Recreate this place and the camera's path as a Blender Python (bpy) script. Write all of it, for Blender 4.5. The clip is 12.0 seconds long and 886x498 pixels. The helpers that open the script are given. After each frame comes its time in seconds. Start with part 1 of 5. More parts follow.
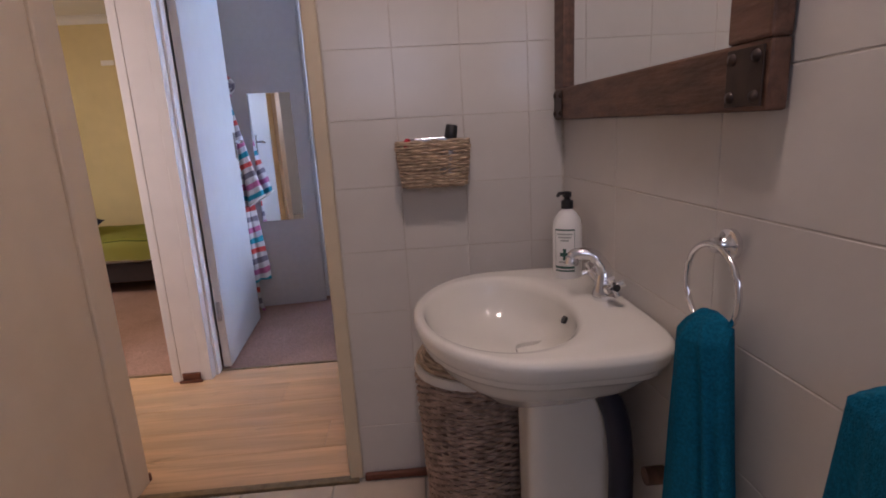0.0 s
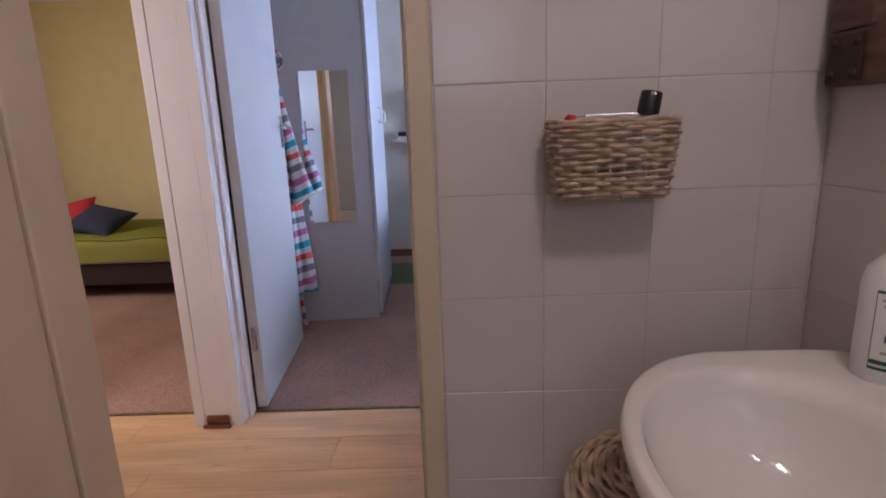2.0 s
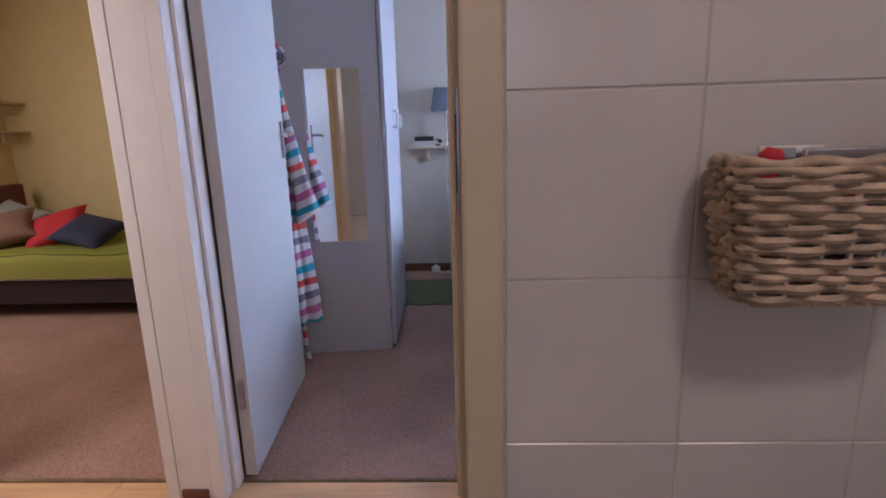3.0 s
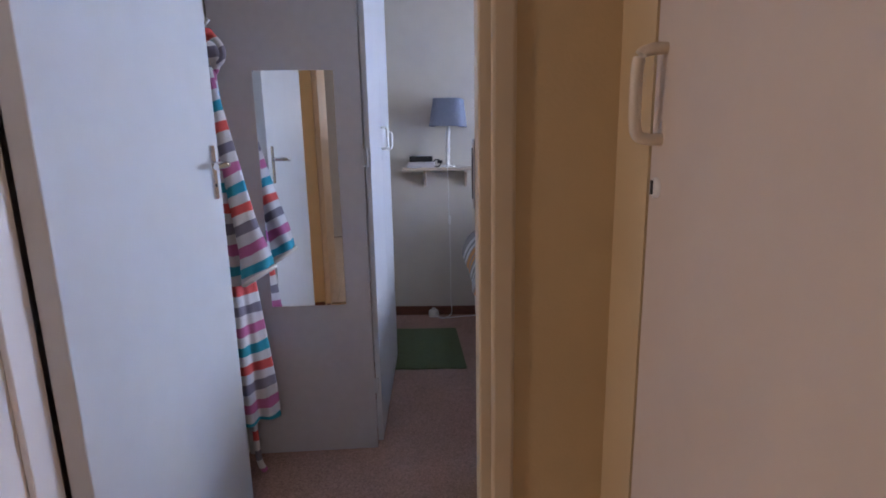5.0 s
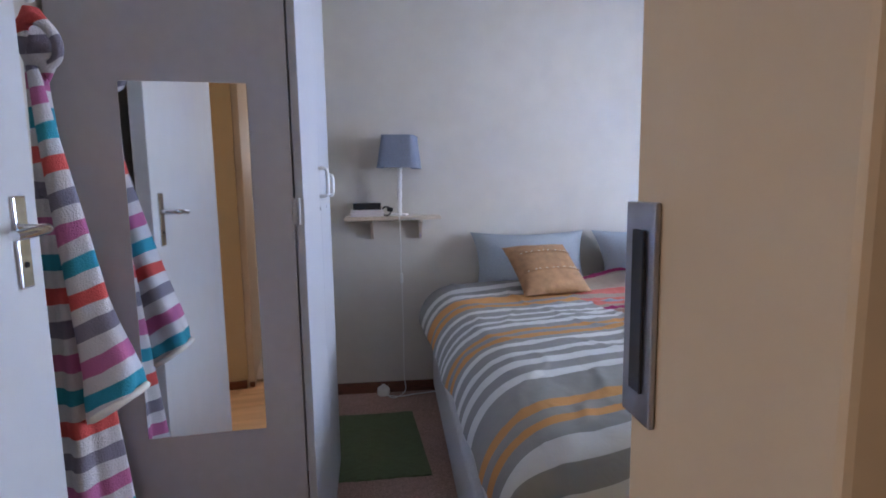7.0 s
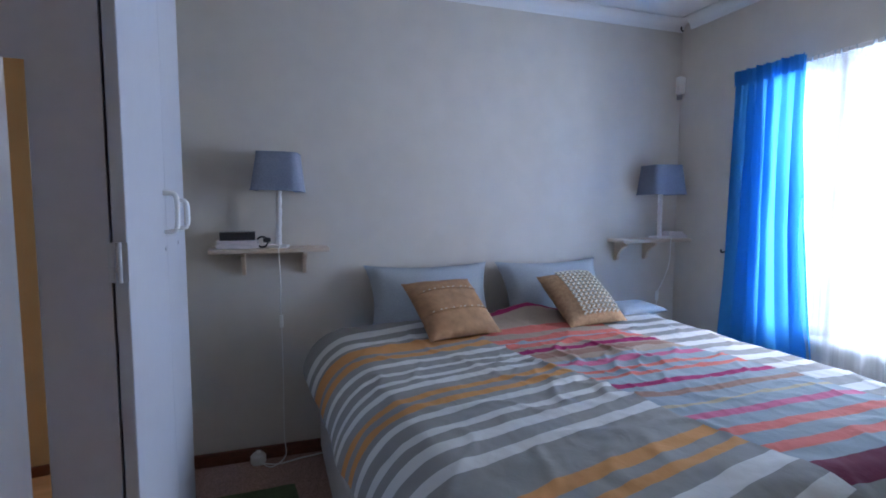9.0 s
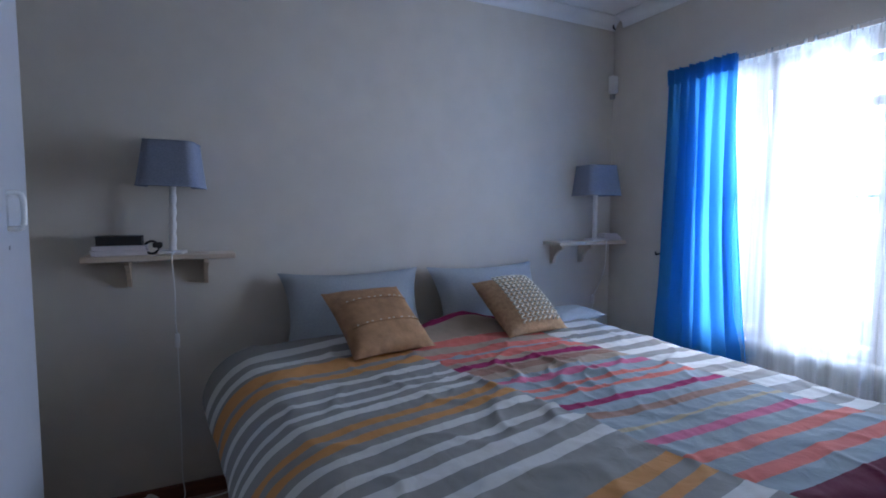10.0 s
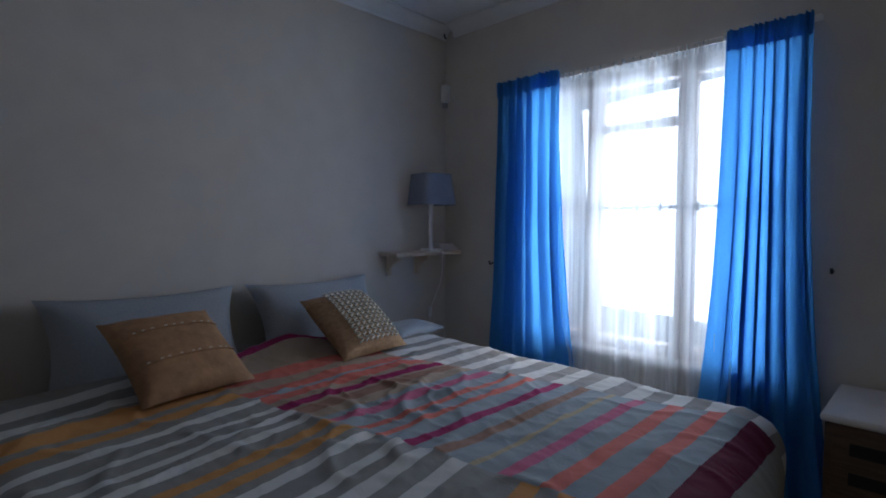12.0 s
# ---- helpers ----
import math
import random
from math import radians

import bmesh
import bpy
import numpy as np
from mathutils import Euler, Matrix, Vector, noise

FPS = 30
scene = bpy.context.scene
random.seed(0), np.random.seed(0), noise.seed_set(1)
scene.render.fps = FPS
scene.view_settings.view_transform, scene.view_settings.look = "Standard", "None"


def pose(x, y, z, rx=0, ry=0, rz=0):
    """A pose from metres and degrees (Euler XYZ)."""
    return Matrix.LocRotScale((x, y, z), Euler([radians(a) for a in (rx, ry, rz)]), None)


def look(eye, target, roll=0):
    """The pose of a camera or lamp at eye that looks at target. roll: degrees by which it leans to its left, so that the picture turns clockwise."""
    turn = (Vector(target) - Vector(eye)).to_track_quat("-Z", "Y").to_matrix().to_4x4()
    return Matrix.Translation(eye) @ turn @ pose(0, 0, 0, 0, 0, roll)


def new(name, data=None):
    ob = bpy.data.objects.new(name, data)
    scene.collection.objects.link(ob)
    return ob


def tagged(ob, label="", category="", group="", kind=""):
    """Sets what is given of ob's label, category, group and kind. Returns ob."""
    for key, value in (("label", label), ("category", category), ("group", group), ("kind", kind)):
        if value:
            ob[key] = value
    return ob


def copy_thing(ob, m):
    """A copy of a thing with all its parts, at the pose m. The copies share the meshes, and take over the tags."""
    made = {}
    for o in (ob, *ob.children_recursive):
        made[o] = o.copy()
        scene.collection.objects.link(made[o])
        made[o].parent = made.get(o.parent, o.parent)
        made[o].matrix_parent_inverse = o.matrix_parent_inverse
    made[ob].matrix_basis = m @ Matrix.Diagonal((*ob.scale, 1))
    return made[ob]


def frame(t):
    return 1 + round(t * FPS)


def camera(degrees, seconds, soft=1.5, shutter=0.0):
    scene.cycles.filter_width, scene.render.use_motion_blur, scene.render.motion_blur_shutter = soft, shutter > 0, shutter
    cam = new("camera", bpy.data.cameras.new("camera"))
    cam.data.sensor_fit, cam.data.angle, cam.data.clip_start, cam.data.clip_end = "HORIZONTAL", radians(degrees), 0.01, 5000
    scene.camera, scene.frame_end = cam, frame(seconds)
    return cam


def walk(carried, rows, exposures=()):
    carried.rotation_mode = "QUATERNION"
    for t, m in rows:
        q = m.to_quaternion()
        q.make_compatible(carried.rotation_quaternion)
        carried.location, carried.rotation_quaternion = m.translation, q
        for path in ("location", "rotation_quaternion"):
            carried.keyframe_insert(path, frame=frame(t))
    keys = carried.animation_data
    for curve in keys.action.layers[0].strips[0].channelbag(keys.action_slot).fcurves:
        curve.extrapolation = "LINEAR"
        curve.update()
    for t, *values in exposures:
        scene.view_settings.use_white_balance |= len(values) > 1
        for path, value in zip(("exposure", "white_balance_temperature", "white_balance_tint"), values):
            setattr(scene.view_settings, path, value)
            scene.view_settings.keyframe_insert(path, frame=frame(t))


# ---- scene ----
cam = camera(82.0, 12.0, 1.8)
PATH = [
    (0, (0.236, 0.625, 1.096), (0.348, 2.576, 0.673), -3.3),
    (0.5, (0.193, 0.736, 1.081), (0.282, 2.687, 0.649), -3.0),
    (1, (0.162, 0.895, 1.069), (0.216, 2.846, 0.634), -2.7),
    (1.5, (0.118, 1.046, 1.054), (0.123, 2.999, 0.625), -2.3),
    (2, (0.039, 1.232, 1.073), (0.003, 3.185, 0.643), -2.1),
    (2.5, (-0.018, 1.409, 1.093), (-0.07, 3.362, 0.665), -1.9),
    (2.7, (-0.023, 1.5, 1.103), (-0.092, 3.452, 0.674), -1.8),
    (4.5, (-0.078, 2.175, 1.172), (-0.17, 4.127, 0.746), -1.4),
    (5, (-0.092, 2.351, 1.185), (-0.146, 4.311, 0.792), -1.1),
    (5.5, (-0.112, 2.494, 1.192), (-0.119, 4.462, 0.834), -1.0),
    (6, (-0.141, 2.646, 1.208), (-0.093, 4.619, 0.888), -0.8),
    (6.5, (-0.176, 2.782, 1.196), (-0.059, 4.759, 0.917), -0.9),
    (7, (-0.181, 2.924, 1.204), (0.012, 4.901, 0.965), -0.9),
    (9, (-0.183, 3.276, 1.239), (0.46, 5.162, 1.076), 0.0),
    (9.5, (-0.146, 3.397, 1.236), (0.624, 5.236, 1.082), 0.0),
    (10, (-0.089, 3.493, 1.22), (0.805, 5.276, 1.074), 0.1),
    (10.5, (-0.051, 3.576, 1.219), (0.982, 5.284, 1.084), 0.2),
    (11, (-0.02, 3.633, 1.206), (1.144, 5.255, 1.084), 0.2),
    (11.5, (0.008, 3.656, 1.207), (1.297, 5.181, 1.097), 0.2),
    (12, (0.03, 3.665, 1.205), (1.447, 5.073, 1.108), 0.2),
]
walk(cam, [(t, look(eye, target, roll)) for t, eye, target, roll in PATH],
     [(0.0, 0.3, 6050, 29), (2.7, 0.25, 5900, 28), (4.5, 0.12, 6250, 27), (5.5, 0.05, 6450, 25), (6.5, 0.06, 6550, 25), (7.2, -0.06, 6550, 23), (9.0, -0.63, 6100, 21), (9.5, -0.90, 6050, 21),
      (10.5, -1.47, 6100, 21), (11.0, -1.80, 6350, 20), (12.0, -2.30, 6700, 20)])
# ---- world and large lights ----
world = bpy.data.worlds.new("world")
scene.world = world
world.use_nodes = True
wn = world.node_tree
sky = wn.nodes.new("ShaderNodeTexSky")
sky.sky_type, sky.sun_disc, sky.sun_elevation, sky.sun_rotation = "NISHITA", False, radians(48), radians(120)
wn.links.new(sky.outputs[0], wn.nodes["Background"].inputs[0])
wn.nodes["Background"].inputs[1].default_value = 0.10
sun = new("sun", bpy.data.lights.new("sun", "SUN"))
sun.data.energy, sun.data.angle, sun.data.color = 3.0, radians(0.5), (1.0, 0.95, 0.87)
sun.matrix_world = look((6, 2, 7), (0, 4, 0))


def area(name, eye, target, w, h, power, colour):
    lamp = new(name, bpy.data.lights.new(name, "AREA"))
    lamp.data.shape, lamp.data.size, lamp.data.size_y = "RECTANGLE", w, h
    lamp.data.energy, lamp.data.color = power, colour
    lamp.matrix_world = look(eye, target)
    return lamp


area("window_daylight", (2.70, 4.74, 1.30), (1.5, 5.0, 1.18), 0.95, 1.15, 180, (0.66, 0.83, 1.0))
area("bathroom_daylight", (0.10, -0.93, 1.72), (-0.15, 0.8, 1.1), 0.8, 0.6, 3, (0.86, 0.92, 1.0))
# weak warm fill added at the passage's unseen west end
area("passage_end_fill", (-3.05, 2.64, 1.45), (-2.0, 2.64, 1.1), 0.62, 1.3, 1.5, (1.0, 0.88, 0.72))
# added fill, no known source: brightens the white post and laminate from the south
area("passage_side_fill", (-2.1, 2.17, 1.45), (-1.80, 3.1, 1.05), 0.72, 1.1, 16, (1.0, 0.93, 0.83))
area("guest_daylight", (-3.88, 3.95, 1.45), (-3.0, 4.2, 0.9), 0.95, 1.1, 21, (1.0, 0.89, 0.68))

# ---- helpers of this place ----
TOP = 2.37


def mat(name, colour, rough=0.5, metal=0.0, grain=0.0, scale=40.0, bump=0.0, bump_scale=120.0, vary=0.0, spec=0.5, stretch=(1, 1, 1), blotch=0.0):
    m = bpy.data.materials.new(name)
    m.use_nodes = True
    t = m.node_tree
    b = t.nodes["Principled BSDF"]
    b.inputs["Base Color"].default_value = (*colour, 1)
    b.inputs["Roughness"].default_value, b.inputs["Metallic"].default_value = rough, metal
    b.inputs["Specular IOR Level"].default_value = spec
    co = t.nodes.new("ShaderNodeTexCoord")
    mp = t.nodes.new("ShaderNodeMapping")
    mp.inputs["Scale"].default_value = stretch
    t.links.new(co.outputs["Object"], mp.inputs[0])
    last = None
    if grain or blotch or vary:
        rgb = t.nodes.new("ShaderNodeRGB")
        rgb.outputs[0].default_value = (*colour, 1)
        last = rgb.outputs[0]
        for amount, sc in ((grain, scale), (blotch, 2.3)):
            if not amount:
                continue
            n = t.nodes.new("ShaderNodeTexNoise")
            n.inputs["Scale"].default_value, n.inputs["Detail"].default_value = sc, 6
            t.links.new(mp.outputs[0], n.inputs["Vector"])
            r = t.nodes.new("ShaderNodeMapRange")
            r.inputs["From Min"].default_value, r.inputs["From Max"].default_value = 0.3, 0.7
            r.inputs["To Min"].default_value, r.inputs["To Max"].default_value = 1 - amount, 1 + amount
            t.links.new(n.outputs[0], r.inputs[0])
            last = scaled(t, last, r.outputs[0])
        if vary:
            oi = t.nodes.new("ShaderNodeObjectInfo")
            r = t.nodes.new("ShaderNodeMapRange")
            r.inputs["To Min"].default_value, r.inputs["To Max"].default_value = 1 - vary, 1 + vary
            t.links.new(oi.outputs["Random"], r.inputs[0])
            last = scaled(t, last, r.outputs[0])
        t.links.new(last, b.inputs["Base Color"])
    if bump:
        n = t.nodes.new("ShaderNodeTexNoise")
        n.inputs["Scale"].default_value, n.inputs["Detail"].default_value = bump_scale, 5
        t.links.new(mp.outputs[0], n.inputs["Vector"])
        bp = t.nodes.new("ShaderNodeBump")
        bp.inputs["Strength"].default_value, bp.inputs["Distance"].default_value = bump, 0.004
        t.links.new(n.outputs[0], bp.inputs["Height"])
        t.links.new(bp.outputs[0], b.inputs["Normal"])
    return m


def scaled(t, colour, value):
    n = t.nodes.new("ShaderNodeMix")
    n.data_type, n.blend_type = "RGBA", "MULTIPLY"
    n.inputs[0].default_value = 1
    t.links.new(colour, n.inputs[6])
    t.links.new(value, n.inputs[7])
    return n.outputs[2]


def socket_mix(t, fac, a, b):
    n = t.nodes.new("ShaderNodeMix")
    n.data_type = "RGBA"
    for sock, v in ((n.inputs[0], fac), (n.inputs[6], a), (n.inputs[7], b)):
        if isinstance(v, (tuple, float)):
            sock.default_value = v
        else:
            t.links.new(v, sock)
    return n.outputs[2]


def bands(t, coord, length, colours):
    """A constant ramp of colours along coord, repeated every length."""
    d = t.nodes.new("ShaderNodeMath")
    d.operation = "DIVIDE"
    d.inputs[1].default_value = length
    t.links.new(coord, d.inputs[0])
    f = t.nodes.new("ShaderNodeMath")
    f.operation = "FRACT"
    t.links.new(d.outputs[0], f.inputs[0])
    r = t.nodes.new("ShaderNodeValToRGB")
    r.color_ramp.interpolation = "CONSTANT"
    el = r.color_ramp.elements
    while len(el) > 1:
        el.remove(el[-1])
    for i, (p, c) in enumerate(colours):
        e = el[0] if i == 0 else el.new(p)
        e.position, e.color = p, (*c, 1)
    t.links.new(f.outputs[0], r.inputs[0])
    return r.outputs[0]


def box(bm, x0, y0, z0, x1, y1, z1, bevel=0.0, seg=2):
    got = bmesh.ops.create_cube(bm, size=1)["verts"]
    for v in got:
        v.co = Vector(((x0 + x1) / 2 + v.co.x * (x1 - x0), (y0 + y1) / 2 + v.co.y * (y1 - y0), (z0 + z1) / 2 + v.co.z * (z1 - z0)))
    if bevel:
        edges = list({e for v in got for e in v.link_edges})
        bmesh.ops.bevel(bm, geom=edges, offset=bevel, segments=seg, affect="EDGES", profile=0.5)
    return bm


FLAT = set()


def boxes(*dims, bevel=0.0):
    bm = bmesh.new()
    FLAT.add(id(bm))
    for d in dims:
        box(bm, *d, bevel=bevel)
    return bm


def link(name, bm, material, smooth=True):
    me = bpy.data.meshes.new(name)
    flat = id(bm) in FLAT
    FLAT.discard(id(bm))
    bm.to_mesh(me)
    bm.free()
    me.materials.append(material)
    if smooth:
        me.polygons.foreach_set("use_smooth", [True] * len(me.polygons))
        me.set_sharp_from_angle(angle=radians(15 if flat else 62))
    return new(name, me)


def part(name, bm, material, parent, label=""):
    ob = link(name, bm, material)
    ob.parent = parent
    if label:
        ob["label"] = label
    return ob


def thing(name, label, category, at=(0, 0, 0), group="", turn=0.0):
    ob = new(name)
    ob.empty_display_size = 0.05
    ob.matrix_world = pose(*at, 0, 0, turn)
    return tagged(ob, label, category, group)


def structure(name, bm, material, label, category):
    return tagged(link(name, bm, material), label, category, kind="structure")


def lathe(profile, n=32, bm=None, axis=(0, 0)):
    """A solid of revolution about z from (radius, height) pairs."""
    bm = bm or bmesh.new()
    rings = []
    for r, z in profile:
        rings.append([bm.verts.new((axis[0] + r * math.cos(2 * math.pi * i / n), axis[1] + r * math.sin(2 * math.pi * i / n), z)) for i in range(n)])
    for a, b in zip(rings, rings[1:]):
        for i in range(n):
            bm.faces.new((a[i], a[(i + 1) % n], b[(i + 1) % n], b[i]))
    if profile[0][0] > 1e-4:
        bm.faces.new(rings[0][::-1])
    if profile[-1][0] > 1e-4:
        bm.faces.new(rings[-1])
    bmesh.ops.recalc_face_normals(bm, faces=bm.faces[:])
    return bm


def tube(points, r, n=6, closed=False, bm=None):
    """A round rod along points."""
    bm = bm or bmesh.new()
    pts = [Vector(p) for p in points]
    rings = []
    m = len(pts)
    for i, p in enumerate(pts):
        a = pts[(i - 1) % m] if closed or i else p
        b = pts[(i + 1) % m] if closed or i < m - 1 else p
        d = (b - a).normalized()
        up = Vector((0, 0, 1)) if abs(d.z) < 0.9 else Vector((1, 0, 0))
        s = d.cross(up).normalized()
        w = s.cross(d)
        rr = r[i] if isinstance(r, (list, tuple)) else r
        rings.append([bm.verts.new(p + rr * (s * math.cos(2 * math.pi * k / n) + w * math.sin(2 * math.pi * k / n))) for k in range(n)])
    for i in range(m if closed else m - 1):
        a, b = rings[i], rings[(i + 1) % m]
        for k in range(n):
            bm.faces.new((a[k], a[(k + 1) % n], b[(k + 1) % n], b[k]))
    if not closed:
        bm.faces.new(rings[0][::-1])
        bm.faces.new(rings[-1])
    return bm


def arc(points, steps=6):
    """A smooth curve through points."""
    p = [Vector(q) for q in points]
    p = [2 * p[0] - p[1]] + p + [2 * p[-1] - p[-2]]
    out = []
    for i in range(1, len(p) - 2):
        for s in range(steps):
            t = s / steps
            out.append(0.5 * ((2 * p[i]) + (p[i + 1] - p[i - 1]) * t + (2 * p[i - 1] - 5 * p[i] + 4 * p[i + 1] - p[i + 2]) * t * t + (3 * p[i] - p[i - 1] - 3 * p[i + 1] + p[i + 2]) * t ** 3))
    return out + [p[-2]]


def sheet(f, nu, nv, thick=0.0, closed=False):
    """A cloth or shell: f(u, v) gives places for u, v in 0..1; thick makes a second skin along the normals."""
    bm = bmesh.new()
    g = [[bm.verts.new(f(i / nu, j / nv)) for j in range(nv + 1)] for i in range(nu if closed else nu + 1)]
    rows = len(g)
    for i in range(nu):
        for j in range(nv):
            bm.faces.new((g[i][j], g[(i + 1) % rows][j], g[(i + 1) % rows][j + 1], g[i][j + 1]))
    bm.normal_update()
    if thick:
        bmesh.ops.solidify(bm, geom=bm.faces[:], thickness=thick)
    return bm


def cushion(w, h, t, n=22, seed=0, wrinkle=0.004, pinch=0.03):
    """A stuffed cushion lying flat, its corners pulled out a little."""
    def face(u, v, side):
        x, y = 2 * u - 1, 2 * v - 1
        k = max(0.0, (1 - abs(x) ** 2.6)) ** 0.5 * max(0.0, (1 - abs(y) ** 2.6)) ** 0.5
        px = x * w / 2 * (1 - pinch * 2 * (1 - y * y))
        py = y * h / 2 * (1 - pinch * 2 * (1 - x * x))
        q = Vector((px * 9 + seed, py * 9, side * 3.1))
        return Vector((px, py, side * (k * t / 2 + wrinkle * k * (noise.noise(q) + 0.7 * noise.noise(q * 2.3)))))
    bm = bmesh.new()
    for side in (1, -1):
        g = [[bm.verts.new(face(i / n, j / n, side)) for j in range(n + 1)] for i in range(n + 1)]
        for i in range(n):
            for j in range(n):
                q = (g[i][j], g[i + 1][j], g[i + 1][j + 1], g[i][j + 1])
                bm.faces.new(q if side > 0 else q[::-1])
    bmesh.ops.remove_doubles(bm, verts=bm.verts[:], dist=0.0006)
    return bm


# ---- materials ----
paint_cream = mat("cream wall paint", (0.62, 0.56, 0.49), 0.75, grain=0.03, scale=9, bump=0.12, bump_scale=160, blotch=0.03)
paint_yellow = mat("pale yellow wall paint", (0.68, 0.56, 0.30), 0.8, grain=0.03, scale=9, bump=0.12, bump_scale=160, blotch=0.04)
paint_beige = mat("beige passage paint", (0.60, 0.46, 0.27), 0.7, grain=0.03, scale=9, bump=0.12, bump_scale=160, blotch=0.04)
paint_grey = mat("pale grey wall paint", (0.6, 0.6, 0.6), 0.8, grain=0.02, scale=9, bump=0.1, blotch=0.03)
ceiling_white = mat("ceiling white", (0.78, 0.77, 0.76), 0.85, grain=0.02, scale=6, bump=0.05)
# darker copy of the white enamel: weaker light on the leaf put into its colour
door_white_dimmed = mat("white enamel dimmed for the door leaf", (0.60, 0.60, 0.605), 0.4, grain=0.02, scale=12, bump=0.05, bump_scale=60, blotch=0.02)
gloss_white = mat("white enamel paint", (0.80, 0.76, 0.73), 0.38, grain=0.02, scale=12, bump=0.05, bump_scale=60, blotch=0.02)
gloss_cream = mat("cream enamel paint", (0.57, 0.47, 0.33), 0.4, grain=0.03, scale=12, bump=0.05, bump_scale=60, blotch=0.03)
door_cream = mat("bathroom door cream paint", (0.74, 0.61, 0.46), 0.5, grain=0.03, scale=8, bump=0.05, bump_scale=60, blotch=0.03)
cupboard_pink = mat("cupboard off-white paint", (0.66, 0.57, 0.50), 0.42, grain=0.02, scale=10, bump=0.04, blotch=0.02)
melamine = mat("grey wardrobe board", (0.50, 0.475, 0.50), 0.45, grain=0.03, scale=30, bump=0.03, bump_scale=200, blotch=0.02)
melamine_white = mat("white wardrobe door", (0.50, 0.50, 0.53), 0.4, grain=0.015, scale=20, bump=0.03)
tile_white = mat("glazed wall tile", (0.575, 0.54, 0.505), 0.22, grain=0.025, scale=7, bump=0.04, bump_scale=14, vary=0.02)
grout = mat("tile grout", (0.50, 0.45, 0.39), 0.9, grain=0.12, scale=60, bump=0.2)
tile_floor = mat("cream floor tile", (0.62, 0.52, 0.42), 0.35, grain=0.06, scale=12, vary=0.03)
ceramic = mat("white glazed ceramic", (0.74, 0.71, 0.65), 0.05, grain=0.01, scale=5)
chrome = mat("chrome", (0.78, 0.78, 0.80), 0.12, metal=1.0)
steel = mat("worn steel", (0.42, 0.42, 0.45), 0.35, metal=1.0, grain=0.15, scale=40)
black = mat("black plastic", (0.012, 0.012, 0.014), 0.4)
dark_pipe = mat("dark blue pipe", (0.012, 0.015, 0.03), 0.5)
plastic_white = mat("white plastic", (0.8, 0.79, 0.77), 0.35)
handle_cream = mat("cream plastic", (0.72, 0.62, 0.50), 0.4)
teal = mat("teal towelling", (0.003, 0.115, 0.205), 0.95, grain=0.25, scale=220, bump=1.0, bump_scale=420, spec=0.1)
old_wood = mat("dark reclaimed wood", (0.105, 0.05, 0.03), 0.55, grain=0.45, scale=9, stretch=(6, 1, 6), bump=0.5, bump_scale=30)
skirt_brown = mat("red-brown varnished skirting", (0.16, 0.055, 0.03), 0.35, grain=0.25, scale=20, stretch=(1, 1, 6))
wicker = mat("honey wicker", (0.42, 0.305, 0.205), 0.6, grain=0.35, scale=35, bump=0.3, bump_scale=200)
wicker_pale = mat("pale hamper wicker", (0.35, 0.25, 0.19), 0.65, grain=0.35, scale=30, bump=0.3, bump_scale=200)
cloth_white = mat("white lining cloth", (0.7, 0.66, 0.60), 0.9, bump=0.3, bump_scale=300)
carpet = mat("brown carpet", (0.41, 0.26, 0.21), 0.98, grain=0.3, scale=160, bump=1.0, bump_scale=380, blotch=0.12, spec=0.1)
laminate = mat("oak laminate", (0.71, 0.455, 0.255), 0.30, grain=0.10, scale=2.2, stretch=(0.8, 6, 4), vary=0.09, blotch=0.10)
lt = laminate.node_tree
lb = lt.nodes["Principled BSDF"]
base_link = lb.inputs["Base Color"].links[0].from_socket
lco = lt.nodes.new("ShaderNodeTexCoord")
for stretch, lo, hi, dark in (((2.0, 9.0, 1.0), 0.25, 0.33, (0.26, 0.14, 0.07, 1)), ((0.9, 26.0, 1.0), 0.36, 0.50, (0.56, 0.33, 0.17, 1))):
    lm = lt.nodes.new("ShaderNodeMapping")
    lm.inputs["Scale"].default_value = stretch
    lt.links.new(lco.outputs["Object"], lm.inputs["Vector"])
    lr = lt.nodes.new("ShaderNodeObjectInfo")
    lt.links.new(lr.outputs["Random"], lm.inputs["Location"])
    ln = lt.nodes.new("ShaderNodeTexNoise")
    ln.inputs["Scale"].default_value, ln.inputs["Detail"].default_value, ln.inputs["Distortion"].default_value = 3.0, 4.0, 0.6
    lt.links.new(lm.outputs[0], ln.inputs["Vector"])
    lx = lt.nodes.new("ShaderNodeMapRange")
    lx.inputs["From Min"].default_value, lx.inputs["From Max"].default_value = lo, hi
    lx.inputs["To Min"].default_value, lx.inputs["To Max"].default_value = 0.55, 0.0
    lt.links.new(ln.outputs[0], lx.inputs[0])
    base_link = socket_mix(lt, lx.outputs[0], base_link, dark)
lt.links.new(base_link, lb.inputs["Base Color"])
threshold_metal = mat("dull brass strip", (0.30, 0.22, 0.13), 0.4, metal=0.8, grain=0.2)
shade_blue = mat("grey-blue linen shade", (0.24, 0.265, 0.34), 0.9, grain=0.12, scale=180, bump=0.4, bump_scale=500)
shelf_wood = mat("pale shelf wood", (0.60, 0.47, 0.36), 0.55, grain=0.12, scale=14, stretch=(1, 8, 8))
pillow_blue = mat("grey-blue pillowcase", (0.34, 0.365, 0.39), 0.85, grain=0.06, scale=120, bump=0.2, bump_scale=300)
gold = mat("golden brown velvet", (0.34, 0.175, 0.08), 0.8, grain=0.22, scale=26, bump=0.5, bump_scale=70)
